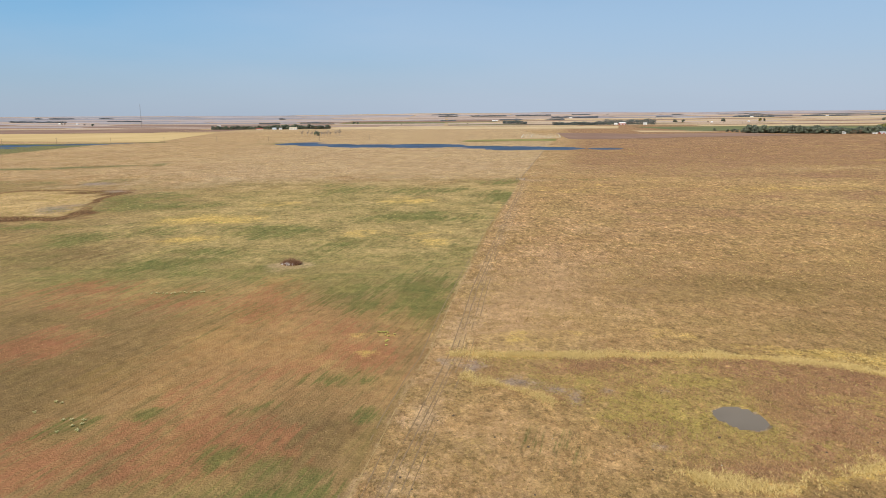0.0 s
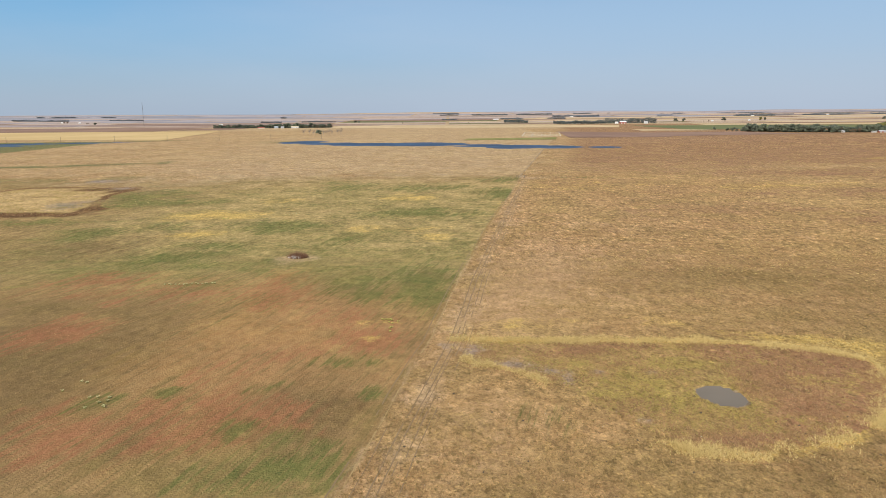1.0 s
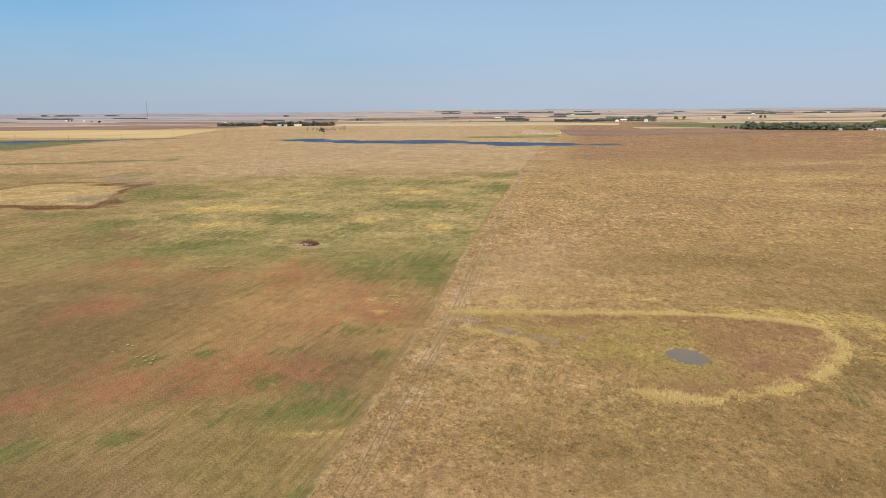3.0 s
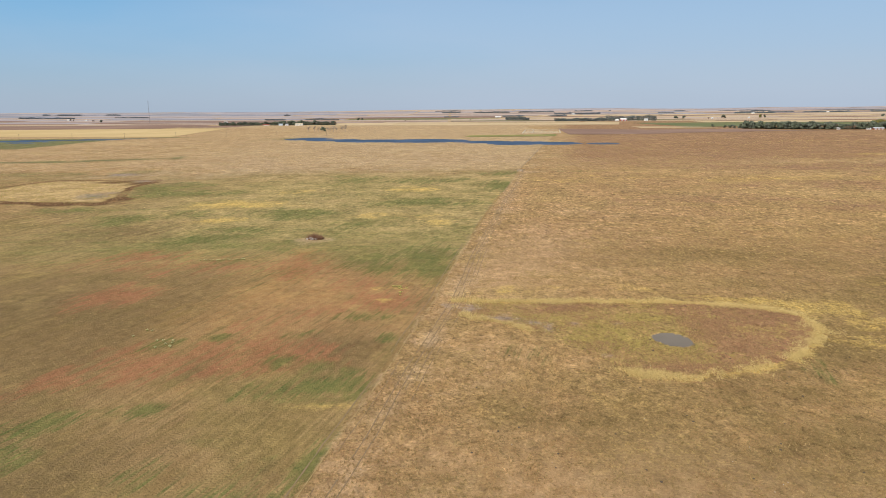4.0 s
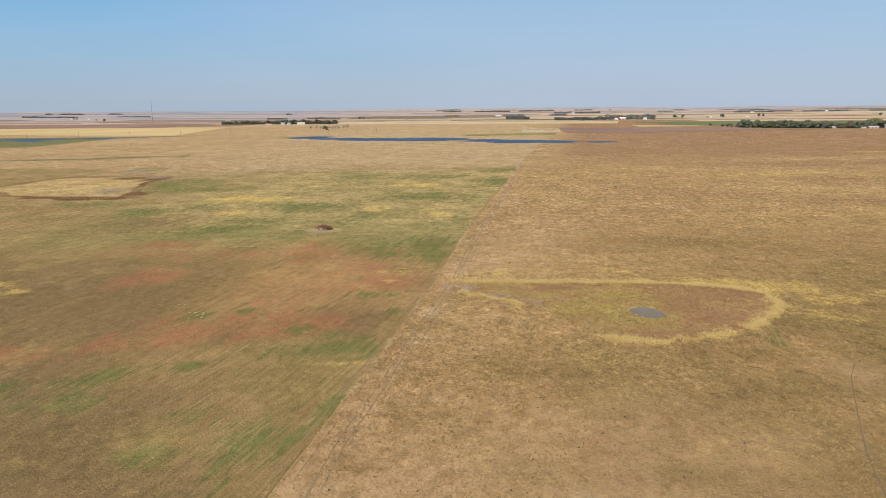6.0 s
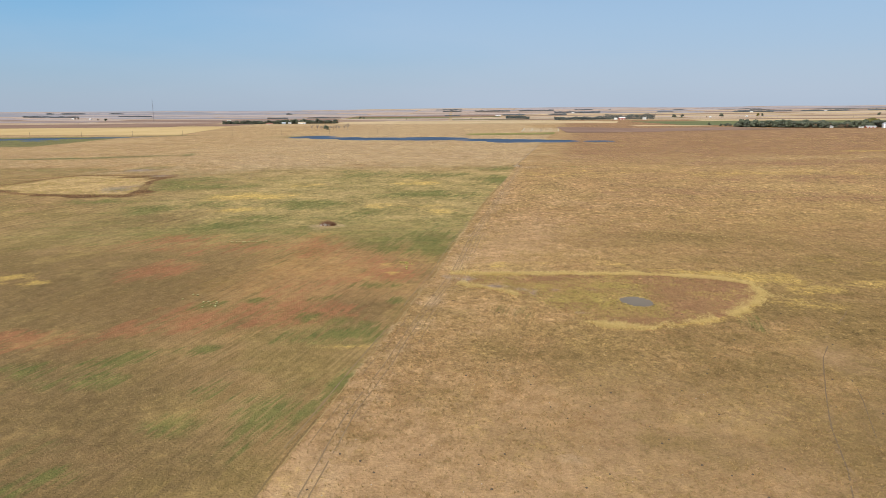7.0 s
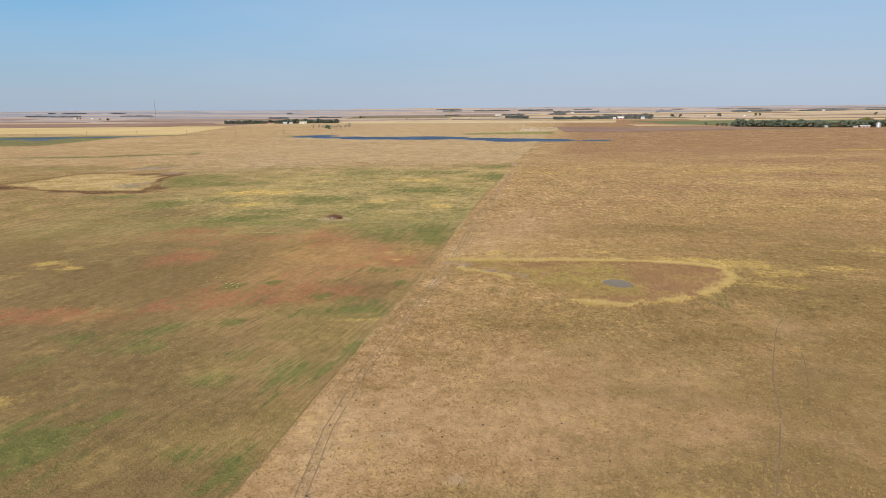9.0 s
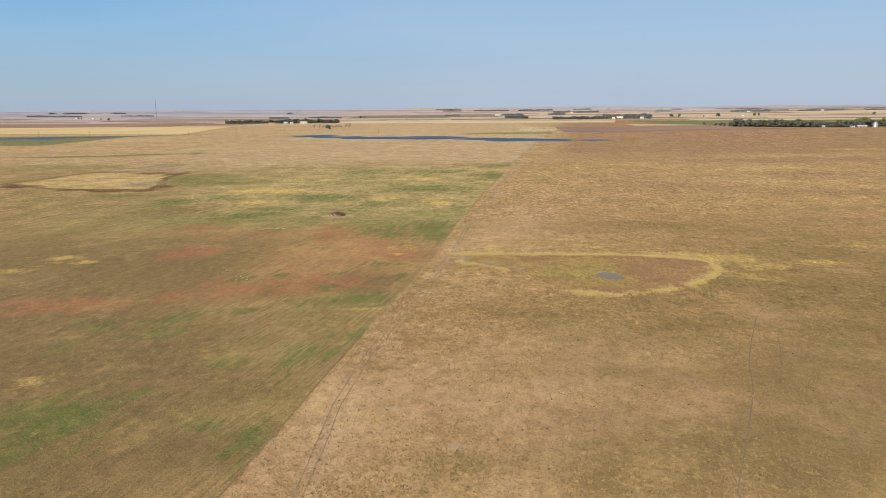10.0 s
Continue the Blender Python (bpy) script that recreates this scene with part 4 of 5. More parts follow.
def build_grass():
    r = np.random.default_rng(23)
    n = 560000
    u = r.uniform(0, 1, n)
    y = np.exp(np.log(34) + u * (np.log(390) - np.log(34))) - 56      # thins out with distance
    x = r.uniform(-1, 1, n) * (0.70 * (y + 84) + 8)
    clumped = smooth(0.15, 0.6, fbm(x, y, 2.6, 101, 3)) * smooth(330, 170, y) * smooth(-22, -13, y + 6 * fbm(x, y, 6, 115, 2) - 3)
    keep = r.uniform(0, 1, n) < clumped
    x, y = x[keep], y[keep]
    n = len(x)
    at = fields(x, y)
    dry = water_field(x, y) < 0.42
    right = x > fence_x(y)
    thin = np.where(right, np.clip(1.15 - 1.35 * at["tan"], 0.12, 0.95), 0.2)
    thin = thin * np.where(at["rut"] > 0.5, 0.1, 1) * np.where(at["bare"] > 0.55, 0.35, 1) * np.where(at["mud"] > 0.55, 0.25, 1)
    keep = dry & (r.uniform(0, 1, n) < thin)
    x, y, right = x[keep], y[keep], right[keep]
    at = {k: v[keep] for k, v in at.items()}
    chance = r.uniform(0, 1, len(x)) * 0.5 + fbm(x, y, 5, 103, 3) * 0.5
    kind = np.where(right, np.where(chance - 0.3 * at["olive"] > 0.45, 0, 1), np.where(chance > 0.55, 0, 1))
    for key, code in (("red", 3), ("green", 2), ("sedge", 5), ("straw", 4)):
        kind = np.where(at[key] + (chance - 0.5) * 0.7 > 0.58, code, kind)
    kind = np.where((kind == 4) & ~right, 0, kind)
    grow = 1 + smooth(60, 300, y) * 0.6
    high = np.where(right, r.uniform(0.12, 0.40, len(x)), r.uniform(0.07, 0.24, len(x))) * grow
    high = np.where(kind == 5, high * 1.5, high)
    wide = np.where(right, r.uniform(0.07, 0.18, len(x)), r.uniform(0.06, 0.15, len(x))) * grow
    for code, name, mat, label in ((0, "tan_grass", TAN_GRASS, "cured tan prairie grass tufts"), (1, "olive_grass", OLIVE_GRASS, "olive brown half-dry grass tufts"),
                                   (2, "green_grass", GREEN_GRASS, "low green grass regrowth"), (3, "red_weed", RED_WEED, "low rust-red autumn weeds"),
                                   (4, "straw_grass", STRAW_GRASS, "bright straw-coloured grass patches"), (5, "brown_sedge", BROWN_SEDGE, "dead brown sedge in the dry slough")):
        m = kind == code
        ob = tuft_mesh(name, x[m], y[m], high[m], wide[m], 4, mat, 31 + code)
        tagged(ob, label, "grass", kind="stuff")


def build_ring():
    """The tall straw that rings the slough."""
    r = np.random.default_rng(41)
    n = 230000
    x, y = r.uniform(-2, 82, n), r.uniform(70, 128, n)
    d, inside = line_distance(x, y, RING)
    lumps = fbm(x, y, 4.5, 109, 3)
    spread = 1.2 + 3.0 * (fbm(x, y, 6, 71) - 0.4)
    chance = np.exp(-(d / np.maximum(spread, 0.5)) ** 2) * np.clip(0.12 + 0.3 * smooth(108, 114, y) + 2.4 * (lumps - 0.36), 0, 1)
    chance = chance * np.where((x < 30) & (y < 116), 0.55 * smooth(0.53, 0.60, fbm(x, y, 6, 107, 2)), 1.0)
    keep = (r.uniform(0, 1, n) < chance) & (x > 0)
    x, y = x[keep], y[keep]
    high, wide = r.uniform(0.25, 0.7, len(x)), r.uniform(0.04, 0.10, len(x))
    tagged(tuft_mesh("straw_ring", x, y, high, wide, 6, STRAW_GRASS, 43), "tall straw-coloured grass ringing the dry slough", "grass", kind="stuff")
    # rank brown sedge and fen grass inside it
    x, y = r.uniform(5, 75, 60000), r.uniform(74, 121, 60000)
    d, inside = line_distance(x, y, RING)
    at = fields(x, y)
    lumps = fbm(x, y, 4, 113, 3)
    keep = inside & (d > 1.2) & (water_field(x, y) < 0.42) & (at["mud"] < 0.5) & (lumps + r.uniform(-0.3, 0.3, len(x)) > 0.5)
    x, y, brown = x[keep], y[keep], (at["sedge"] + 0.06 + 1.8 * (lumps - 0.47) + r.uniform(-0.45, 0.45, len(lumps)))[keep] > 0.5
    for m, name, mat, label in ((brown, "rank_sedge", BROWN_SEDGE, "rank dead brown sedge in the dry slough"), (~brown, "fen_grass", FEN_GRASS, "yellow-green fen grass around the pond")):
        tagged(tuft_mesh(name, x[m], y[m], r.uniform(0.15, 0.42, m.sum()), r.uniform(0.05, 0.13, m.sum()), 5, mat, 47), label, "grass", kind="stuff")
    # the larger slough out on the hayfield: straw within, dark sedge round its shore
    x, y = r.uniform(-290, -165, 40000), r.uniform(285, 415, 40000)
    d, inside = line_distance(x, y, SLOUGH)
    lumps = fbm(x, y, 7, 117, 3) + r.uniform(-0.2, 0.2, len(x))
    straw, shore = inside & (d > 4) & (lumps > 0.6) & (np.hypot((x + 197) / 11, (y - 330) / 16) > 1), (d < 2.4) & (lumps > 0.5)
    for m, name, mat, label, tall in ((straw, "slough_straw", FEN_GRASS, "matted straw-coloured grass in the hayfield slough", 0.32), (shore, "shore_sedge", BROWN_SEDGE, "dark rusty sedge along the slough shore", 0.5)):
        tagged(tuft_mesh(name, x[m], y[m], r.uniform(0.3, 1.0, m.sum()) * tall, r.uniform(0.15, 0.4, m.sum()), 4, mat, 49), label, "grass", kind="stuff")
    # a ridge of long grass along the old fence line
    y = r.uniform(-14, 330, 6000)
    x = fence_x(y) + r.normal(0, 0.28, len(y)) - 0.3
    keep = fbm(x, y, 5, 111, 2) > 0.42
    x, y = x[keep], y[keep]
    tagged(tuft_mesh("verge_grass", x, y, r.uniform(0.1, 0.28, len(x)), r.uniform(0.07, 0.15, len(x)), 5, TAN_GRASS, 45), "long dry grass along the pasture boundary", "grass", kind="stuff")


def build_bunches():
    """Bunch grass of the open range: knee-high clumps that thin out into the distance."""
    r = np.random.default_rng(67)
    n = 150000
    y = 130 + 720 * r.uniform(0, 1, n) ** 1.25
    x = r.uniform(-1, 1, n) * (0.70 * (y + 84) + 10)
    lumps = fbm(x, y, 11, 119, 3)
    right = x > fence_x(y)
    chance = np.where(right | (y > 440), smooth(0.30, 0.62, lumps) * smooth(125, 200, y) * np.where(right, 1, 0.4), 0.10 * smooth(200, 260, y))
    keep = (r.uniform(0, 1, n) < chance) & (water_field(x, y) < 0.36)
    x, y, right, lumps = x[keep], y[keep], right[keep], lumps[keep]
    pick = np.maximum(r.uniform(0, 1, len(x)) * 0.6 + 0.8 * (fbm(x, y, 26, 121, 3) - 0.25), np.where(right, 0, 0.41))
    grow = 0.75 + 0.55 * smooth(150, 700, y)
    high, wide = r.uniform(0.25, 0.6, len(x)) * grow, r.uniform(0.22, 0.45, len(x)) * grow
    for m, name, mat, label in ((pick > 0.8, "straw_bunches", STRAW_GRASS, "pale straw bunch grass on the open range"), ((pick <= 0.8) & (pick > 0.4), "tan_bunches", TAN_GRASS, "cured tan bunch grass on the open range"),
                                (pick <= 0.4, "brown_bunches", BROWN_SEDGE, "brown seeded bunch grass on the open range")):
        tagged(tuft_mesh(name, x[m], y[m], high[m], wide[m], 4, mat, 71), label, "grass", kind="stuff")


build_grass()
build_ring()
build_bunches()


# ---- wheel ruts and the edge of the mown field ----
RUT_SOIL = field_material("trodden_soil", (0.27, 0.185, 0.104), (0.34, 0.238, 0.135))
# dark thatch colour that stands for shade along the field edge
EDGE_SHADE = field_material("edge_shade_thatch", (0.19, 0.13, 0.06), (0.27, 0.185, 0.085))
PALE_SOIL = field_material("pale_dry_thatch", (0.42, 0.295, 0.135), (0.52, 0.37, 0.175))


def rut(line, offset, y0, y1, wide, material, label, gap, seed):
    """A narrow ragged strip along a line, broken where it has grown over."""
    y = np.arange(y0, y1, 0.6)
    wobble = 0.35 * (fbm(y * 0, y, 9, seed, 3) - 0.5)
    x = line(y) + offset + wobble
    half = wide * (0.25 + 0.7 * fbm(y * 0 + 7, y, 2.2, seed + 1, 3)) * (1 + smooth(60, 300, y) * 0.8)
    left_x, right_x = x - half, x + half
    verts = np.concatenate([np.stack([left_x, y, height(left_x, y) + 0.035], -1), np.stack([right_x, y, height(right_x, y) + 0.035], -1)])
    n = len(y)
    worn = fbm(y * 0 + 3, y, 11, seed + 2, 3) > gap
    i = np.arange(n - 1)[worn[:-1]]
    faces = np.stack([i, i + n, i + n + 1, i + 1], -1)
    tagged(new("ground_strip", mesh_of("ground_strip", verts, faces, material)), label, "track", kind="structure")


for line, offset, y0, y1, wide, gap, seed in ((track_x, -0.62, -60, 440, 0.16, 0.30, 201), (track_x, 0.62, -60, 440, 0.16, 0.30, 205), (track_x, 2.1, 60, 320, 0.13, 0.45, 209),
                                              (track_x, 3.2, 66, 300, 0.12, 0.48, 213), (track_x, 1.35, 70, 260, 0.10, 0.46, 217), (fence_x, -1.25, 25, 330, 0.14, 0.38, 221), (fence_x, 1.5, 10, 120, 0.10, 0.46, 225)):
    rut(line, offset, y0, y1, wide, RUT_SOIL, "wheel rut of trodden brown soil in the pasture", gap, seed)
# a flat dark strip paints the shade of the step
rut(fence_x, -0.25, -60, 34, 0.26, EDGE_SHADE, "dark strip painted as shade at the edge of the mown field", 0.22, 231)
rut(fence_x, 0.15, 20, 330, 0.13, PALE_SOIL, "pale ridge of dry thatch along the field edge", 0.42, 235)


PATH_SOIL = field_material("dark_trodden_earth", (0.20, 0.138, 0.08), (0.255, 0.178, 0.105))


def side_path_x(y):
    return np.interp(y, (-60, -6.9, 0.3, 8.7, 16.6, 31, 40, 52), (29, 35.5, 38.4, 43.0, 53.0, 59.5, 63.5, 68))


rut(cow_path_x, 0, -30, 86, 0.17, PATH_SOIL, "narrow cattle path trodden into dry grass", 0.42, 241)
rut(side_path_x, 0, -30, 10, 0.13, PATH_SOIL, "narrow cattle path trodden into dry grass", 0.40, 245)
rut(side_path_x, 0, 15, 44, 0.13, PATH_SOIL, "faint branch of the cattle path", 0.42, 249)


# ---- trees ----
def crown_mesh(name, seed, high, spread, base, leaves, material, lobes=7):
    """Leaf clumps in several uneven lobes, with gaps between them."""
    r = np.random.default_rng(seed)
    centres = np.stack([r.uniform(-0.6, 0.6, lobes) * spread, r.uniform(-0.6, 0.6, lobes) * spread, base + (high - base) * r.uniform(0.2, 0.85, lobes)], -1)
    centres[0] = (0, 0, high - (high - base) * 0.22)
    radius = spread * r.uniform(0.35, 0.62, lobes)
    pick = r.integers(0, lobes, leaves)
    d = r.normal(size=(leaves, 3))
    d /= np.linalg.norm(d, axis=1)[:, None]
    p = centres[pick] + d * (radius[pick] * r.uniform(0.55, 1.08, leaves))[:, None] * np.array((1, 1, 0.8))
    p[:, 2] = np.clip(p[:, 2], base * 0.75, high)
    size = r.uniform(0.35, 0.8, leaves) * spread / 4.0
    a = r.normal(size=(leaves, 3))
    a /= np.linalg.norm(a, axis=1)[:, None]
    b = np.cross(a, d)
    b /= np.linalg.norm(b, axis=1)[:, None] + 1e-6
    q = np.stack([p - a * size[:, None], p + b * size[:, None] * 0.8, p + a * size[:, None], p - b * size[:, None] * 0.8], 1).reshape(-1, 3)
    return mesh_of(name, q, np.arange(len(q)).reshape(-1, 4), material)


def trunk_bm(seed, high, spread, thick):
    r = random.Random(seed)
    bm = bmesh.new()
    fork = Vector((r.uniform(-0.3, 0.3), r.uniform(-0.3, 0.3), high * 0.35))
    limb(bm, (0, 0, -0.15), fork, thick, thick * 0.7, 7)
    limb(bm, fork, fork + Vector((r.uniform(-0.5, 0.5), r.uniform(-0.5, 0.5), high * 0.45)), thick * 0.7, thick * 0.2)
    for i in range(5):
        a = i * 1.26 + r.uniform(-0.4, 0.4)
        end = fork + Vector((math.cos(a) * spread * 0.6, math.sin(a) * spread * 0.6, high * r.uniform(0.2, 0.4)))
        limb(bm, fork, end, thick * 0.5, thick * 0.12, 5)
    return bm


def tree(seed, high, spread, material, label, leaves=640, base=0.04):
    root = new("tree")
    part("trunk", trunk_bm(seed, high, spread, high * 0.022), BARK, root)
    ob = new("crown", crown_mesh("crown", seed, high, spread, high * base, leaves, material))
    ob.parent = root
    return tagged(root, label, "tree")


def dead_tree(seed, high, label):
    r = random.Random(seed)
    root = new("dead_tree")
    bm = bmesh.new()
    top = Vector((r.uniform(-0.6, 0.6), r.uniform(-0.6, 0.6), high))
    limb(bm, (0, 0, -0.15), top * 0.45, high * 0.035, high * 0.024, 7)
    limb(bm, top * 0.45, top, high * 0.024, high * 0.008, 6)
    part("trunk", bm, DEAD_WOOD, root)
    ends = []
    for i in range(9):
        bm = bmesh.new()
        s = top * r.uniform(0.3, 0.9)
        a = r.uniform(0, 6.28)
        e = s + Vector((math.cos(a), math.sin(a), r.uniform(0.4, 1.1))) * high * r.uniform(0.16, 0.32)
        limb(bm, s, e, high * 0.014, high * 0.005, 5)
        ends.append(s.lerp(e, 0.75))
        for j in range(4):
            m = s.lerp(e, r.uniform(0.4, 1))
            limb(bm, m, m + Vector((r.uniform(-1, 1), r.uniform(-1, 1), r.uniform(0.1, 1))) * high * 0.13, high * 0.006, high * 0.002, 4)
        part("limb", bm, DEAD_WOOD, root)
    bm = bmesh.new()
    for i in range(240):
        d = Vector((r.gauss(0, 1), r.gauss(0, 1), r.gauss(0.5, 0.8))).normalized() * high * r.uniform(0.0, 0.13)
        p = r.choice(ends) + d
        limb(bm, p, p + d.normalized() * high * 0.09 + Vector((r.uniform(-0.3, 0.3), r.uniform(-0.3, 0.3), 0.2)), high * 0.010, high * 0.004, 3)
    tagged(part("twigs", bm, DEAD_TWIGS, root, "fine grey twigs"), kind="stuff")
    return tagged(root, label, "tree")


PROTO = {
    "green": [tree(s, h, w, LEAF_GREEN, "dark green leafy tree in a shelter belt") for s, h, w in ((201, 12, 6.0), (202, 14, 6.6), (203, 10, 6.0))],
    "dusty": [tree(s, h, w, LEAF_DUSTY, "grey-green leafy tree in a shelter belt") for s, h, w in ((211, 11, 5.8), (212, 13, 6.2))],
    "yellow": [tree(s, h, w, LEAF_YELLOW, "yellowing autumn tree in a shelter belt") for s, h, w in ((221, 14, 6.8), (222, 16, 6.8))],
    "brown": [tree(s, h, w, LEAF_BROWN, "brown thin-leaved autumn tree", 150, 0.1) for s, h, w in ((231, 7, 3.6), (232, 9, 4.0))],
    "dead": [dead_tree(s, h, "bare bleached dead tree standing in dry grass") for s, h in ((241, 10), (242, 12))],
}
used_protos = set()


def plant(kind, x, y, scale=1.0, group="", rnd=random.Random(5)):
    ob = PROTO[kind][rnd.randrange(len(PROTO[kind]))]
    turn = rnd.uniform(0, 360)
    m = pose(x, y, ground_at(x, y), 0, 0, turn)
    k = scale * rnd.uniform(0.85, 1.12)
    if ob.name in used_protos:
        ob = copy_thing(ob, m)
    used_protos.add(ob.name)
    ob.matrix_basis = m
    ob.scale = (k * rnd.uniform(1.0, 1.35), k * rnd.uniform(1.0, 1.35), k)
    if group:
        ob["group"] = group
    return ob


def belt(kinds, ax, ay, bx, by, count, depth, scale, group, seed):
    r = random.Random(seed)
    for i in range(count):
        k = (i + r.uniform(-0.4, 0.4)) / max(count - 1, 1)
        plant(r.choice(kinds), ax + (bx - ax) * k, ay + (by - ay) * k + r.uniform(-depth, depth), scale * r.uniform(0.85, 1.1), group, r)


belt(("green", "dusty", "green"), 562, 1300, 679, 1215, 62, 24, 1.0, "near shelter belt", 1)
belt(("dusty", "green", "brown"), 679, 1223, 771, 1216, 40, 26, 0.9, "near shelter belt", 2)
belt(("yellow", "green", "dusty"), 771, 1236, 918, 1220, 60, 28, 1.05, "near shelter belt", 3)
belt(("green", "dusty"), 545, 1340, 562, 1310, 6, 6, 0.55, "near shelter belt", 4)
belt(("green", "dusty"), -645, 1880, -490, 1880, 42, 8, 0.72, "farm shelter belt", 5)
belt(("green",), -490, 1870, -390, 1868, 26, 10, 0.9, "farm shelter belt", 6)
belt(("brown", "dusty"), -390, 1865, -318, 1862, 24, 8, 0.85, "farm shelter belt", 7)
belt(("dead",), -278, 1325, -205, 1310, 10, 22, 0.85, "dead trees by the lake", 12)
plant("green", -252, 1325, 0.85, "dead trees by the lake")
for x, y, kind, s in ((-342, 2514, "green", 0.9), (-329, 2517, "dusty", 0.7), (-1243, 2406, "green", 0.85), (-1280, 2422, "brown", 1.0), (-1433, 2550, "brown", 1.2), (-1422, 2551, "brown", 1.1),
                      (-156, 2310, "brown", 0.6), (66, 2332, "brown", 0.6), (738, 2244, "dusty", 1.0), (766, 2250, "dusty", 0.9), (894, 2243, "dusty", 1.2), (1066, 2363, "yellow", 0.8),
                      (1084, 2370, "green", 0.9), (1398, 2223, "dusty", 0.9), (548, 1418, "green", 0.5), (849, 2258, "brown", 0.8), (1569, 2246, "dusty", 1.0)):
    plant(kind, x, y, s)


def far_belt(ax, ay, bx, by, high, material, label, seed, gap=0.0):
    """A far shelter belt or wood, seen only as a dark band with an uneven top."""
    r = np.random.default_rng(seed)
    n = int(max(600, np.hypot(bx - ax, by - ay) * 26))
    k = r.uniform(0, 1, n)
    x, y = ax + (bx - ax) * k, ay + (by - ay) * k + r.uniform(-12, 12, n)
    gaps = fbm(x, y, 85, seed + 5, 2) + r.uniform(-0.06, 0.06, n) > gap
    x, y, n = x[gaps], y[gaps], int(gaps.sum())
    crest = high * (0.20 + 1.0 * fbm(x, y, 24, seed, 3))
    z = height(x, y) + crest * r.uniform(0.05, 1.0, n) ** 0.8
    s = r.uniform(0.6, 1.4, n)
    a = r.normal(size=(n, 3))
    a /= np.linalg.norm(a, axis=1)[:, None]
    b = np.cross(a, r.normal(size=(n, 3)))
    b /= np.linalg.norm(b, axis=1)[:, None]
    p = np.stack([x, y, z], -1)
    q = np.stack([p - a * s[:, None], p + b * s[:, None], p + a * s[:, None], p - b * s[:, None]], 1).reshape(-1, 3)
    return tagged(new("far_trees", mesh_of("far_trees", q, np.arange(len(q)).reshape(-1, 4), material)), label, "trees", kind="stuff")


for i, (ax, ay, bx, by, high) in enumerate(((560, 1310, 680, 1228, 5), (680, 1228, 775, 1226, 4), (775, 1245, 920, 1232, 5), (-645, 1884, -490, 1884, 5), (-490, 1874, -320, 1868, 5))):
    far_belt(ax, ay, bx, by, high, LEAF_DUSTY, "dense grey-green undergrowth beneath the shelter belt", 360 + i)
BELT_LABEL = "distant dark shelter belt on the plain, leaves tinted with haze"
for i, (ax, ay, bx, by, high) in enumerate(((318, 2090, 470, 2075, 14), (470, 2085, 618, 2060, 17), (190, 2380, 268, 2340, 13), (-30, 2850, 250, 2870, 8), (250, 2870, 480, 2850, 10), (-50, 3800, 320, 3780, 12),
                                            (370, 3780, 560, 3760, 12), (480, 3200, 690, 3180, 14), (1230, 3000, 1390, 2960, 15), (980, 3250, 1700, 3180, 7))):
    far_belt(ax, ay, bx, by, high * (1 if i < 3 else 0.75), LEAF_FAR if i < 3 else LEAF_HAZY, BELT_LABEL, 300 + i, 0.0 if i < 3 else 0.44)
for i, (ax, ay, bx, by, high) in enumerate(((1560, 3050, 1900, 2980, 11), (1500, 3450, 2500, 3300, 6), (1100, 3600, 1600, 3550, 6), (-1850, 2900, -1600, 2880, 9), (-1480, 3000, -1330, 2980, 8), (-700, 2560, -580, 2540, 9),
                                            (-830, 3400, -760, 3390, 11), (-2100, 3500, -1700, 3500, 9), (-600, 4200, -420, 4180, 9), (-100, 4300, 60, 4290, 9), (2000, 2800, 2400, 2700, 10), (-560, 2620, -430, 2610, 8),
                                            (700, 3900, 900, 3880, 10), (850, 2900, 1000, 2880, 9))):
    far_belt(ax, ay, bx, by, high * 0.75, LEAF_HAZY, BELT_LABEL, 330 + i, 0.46)


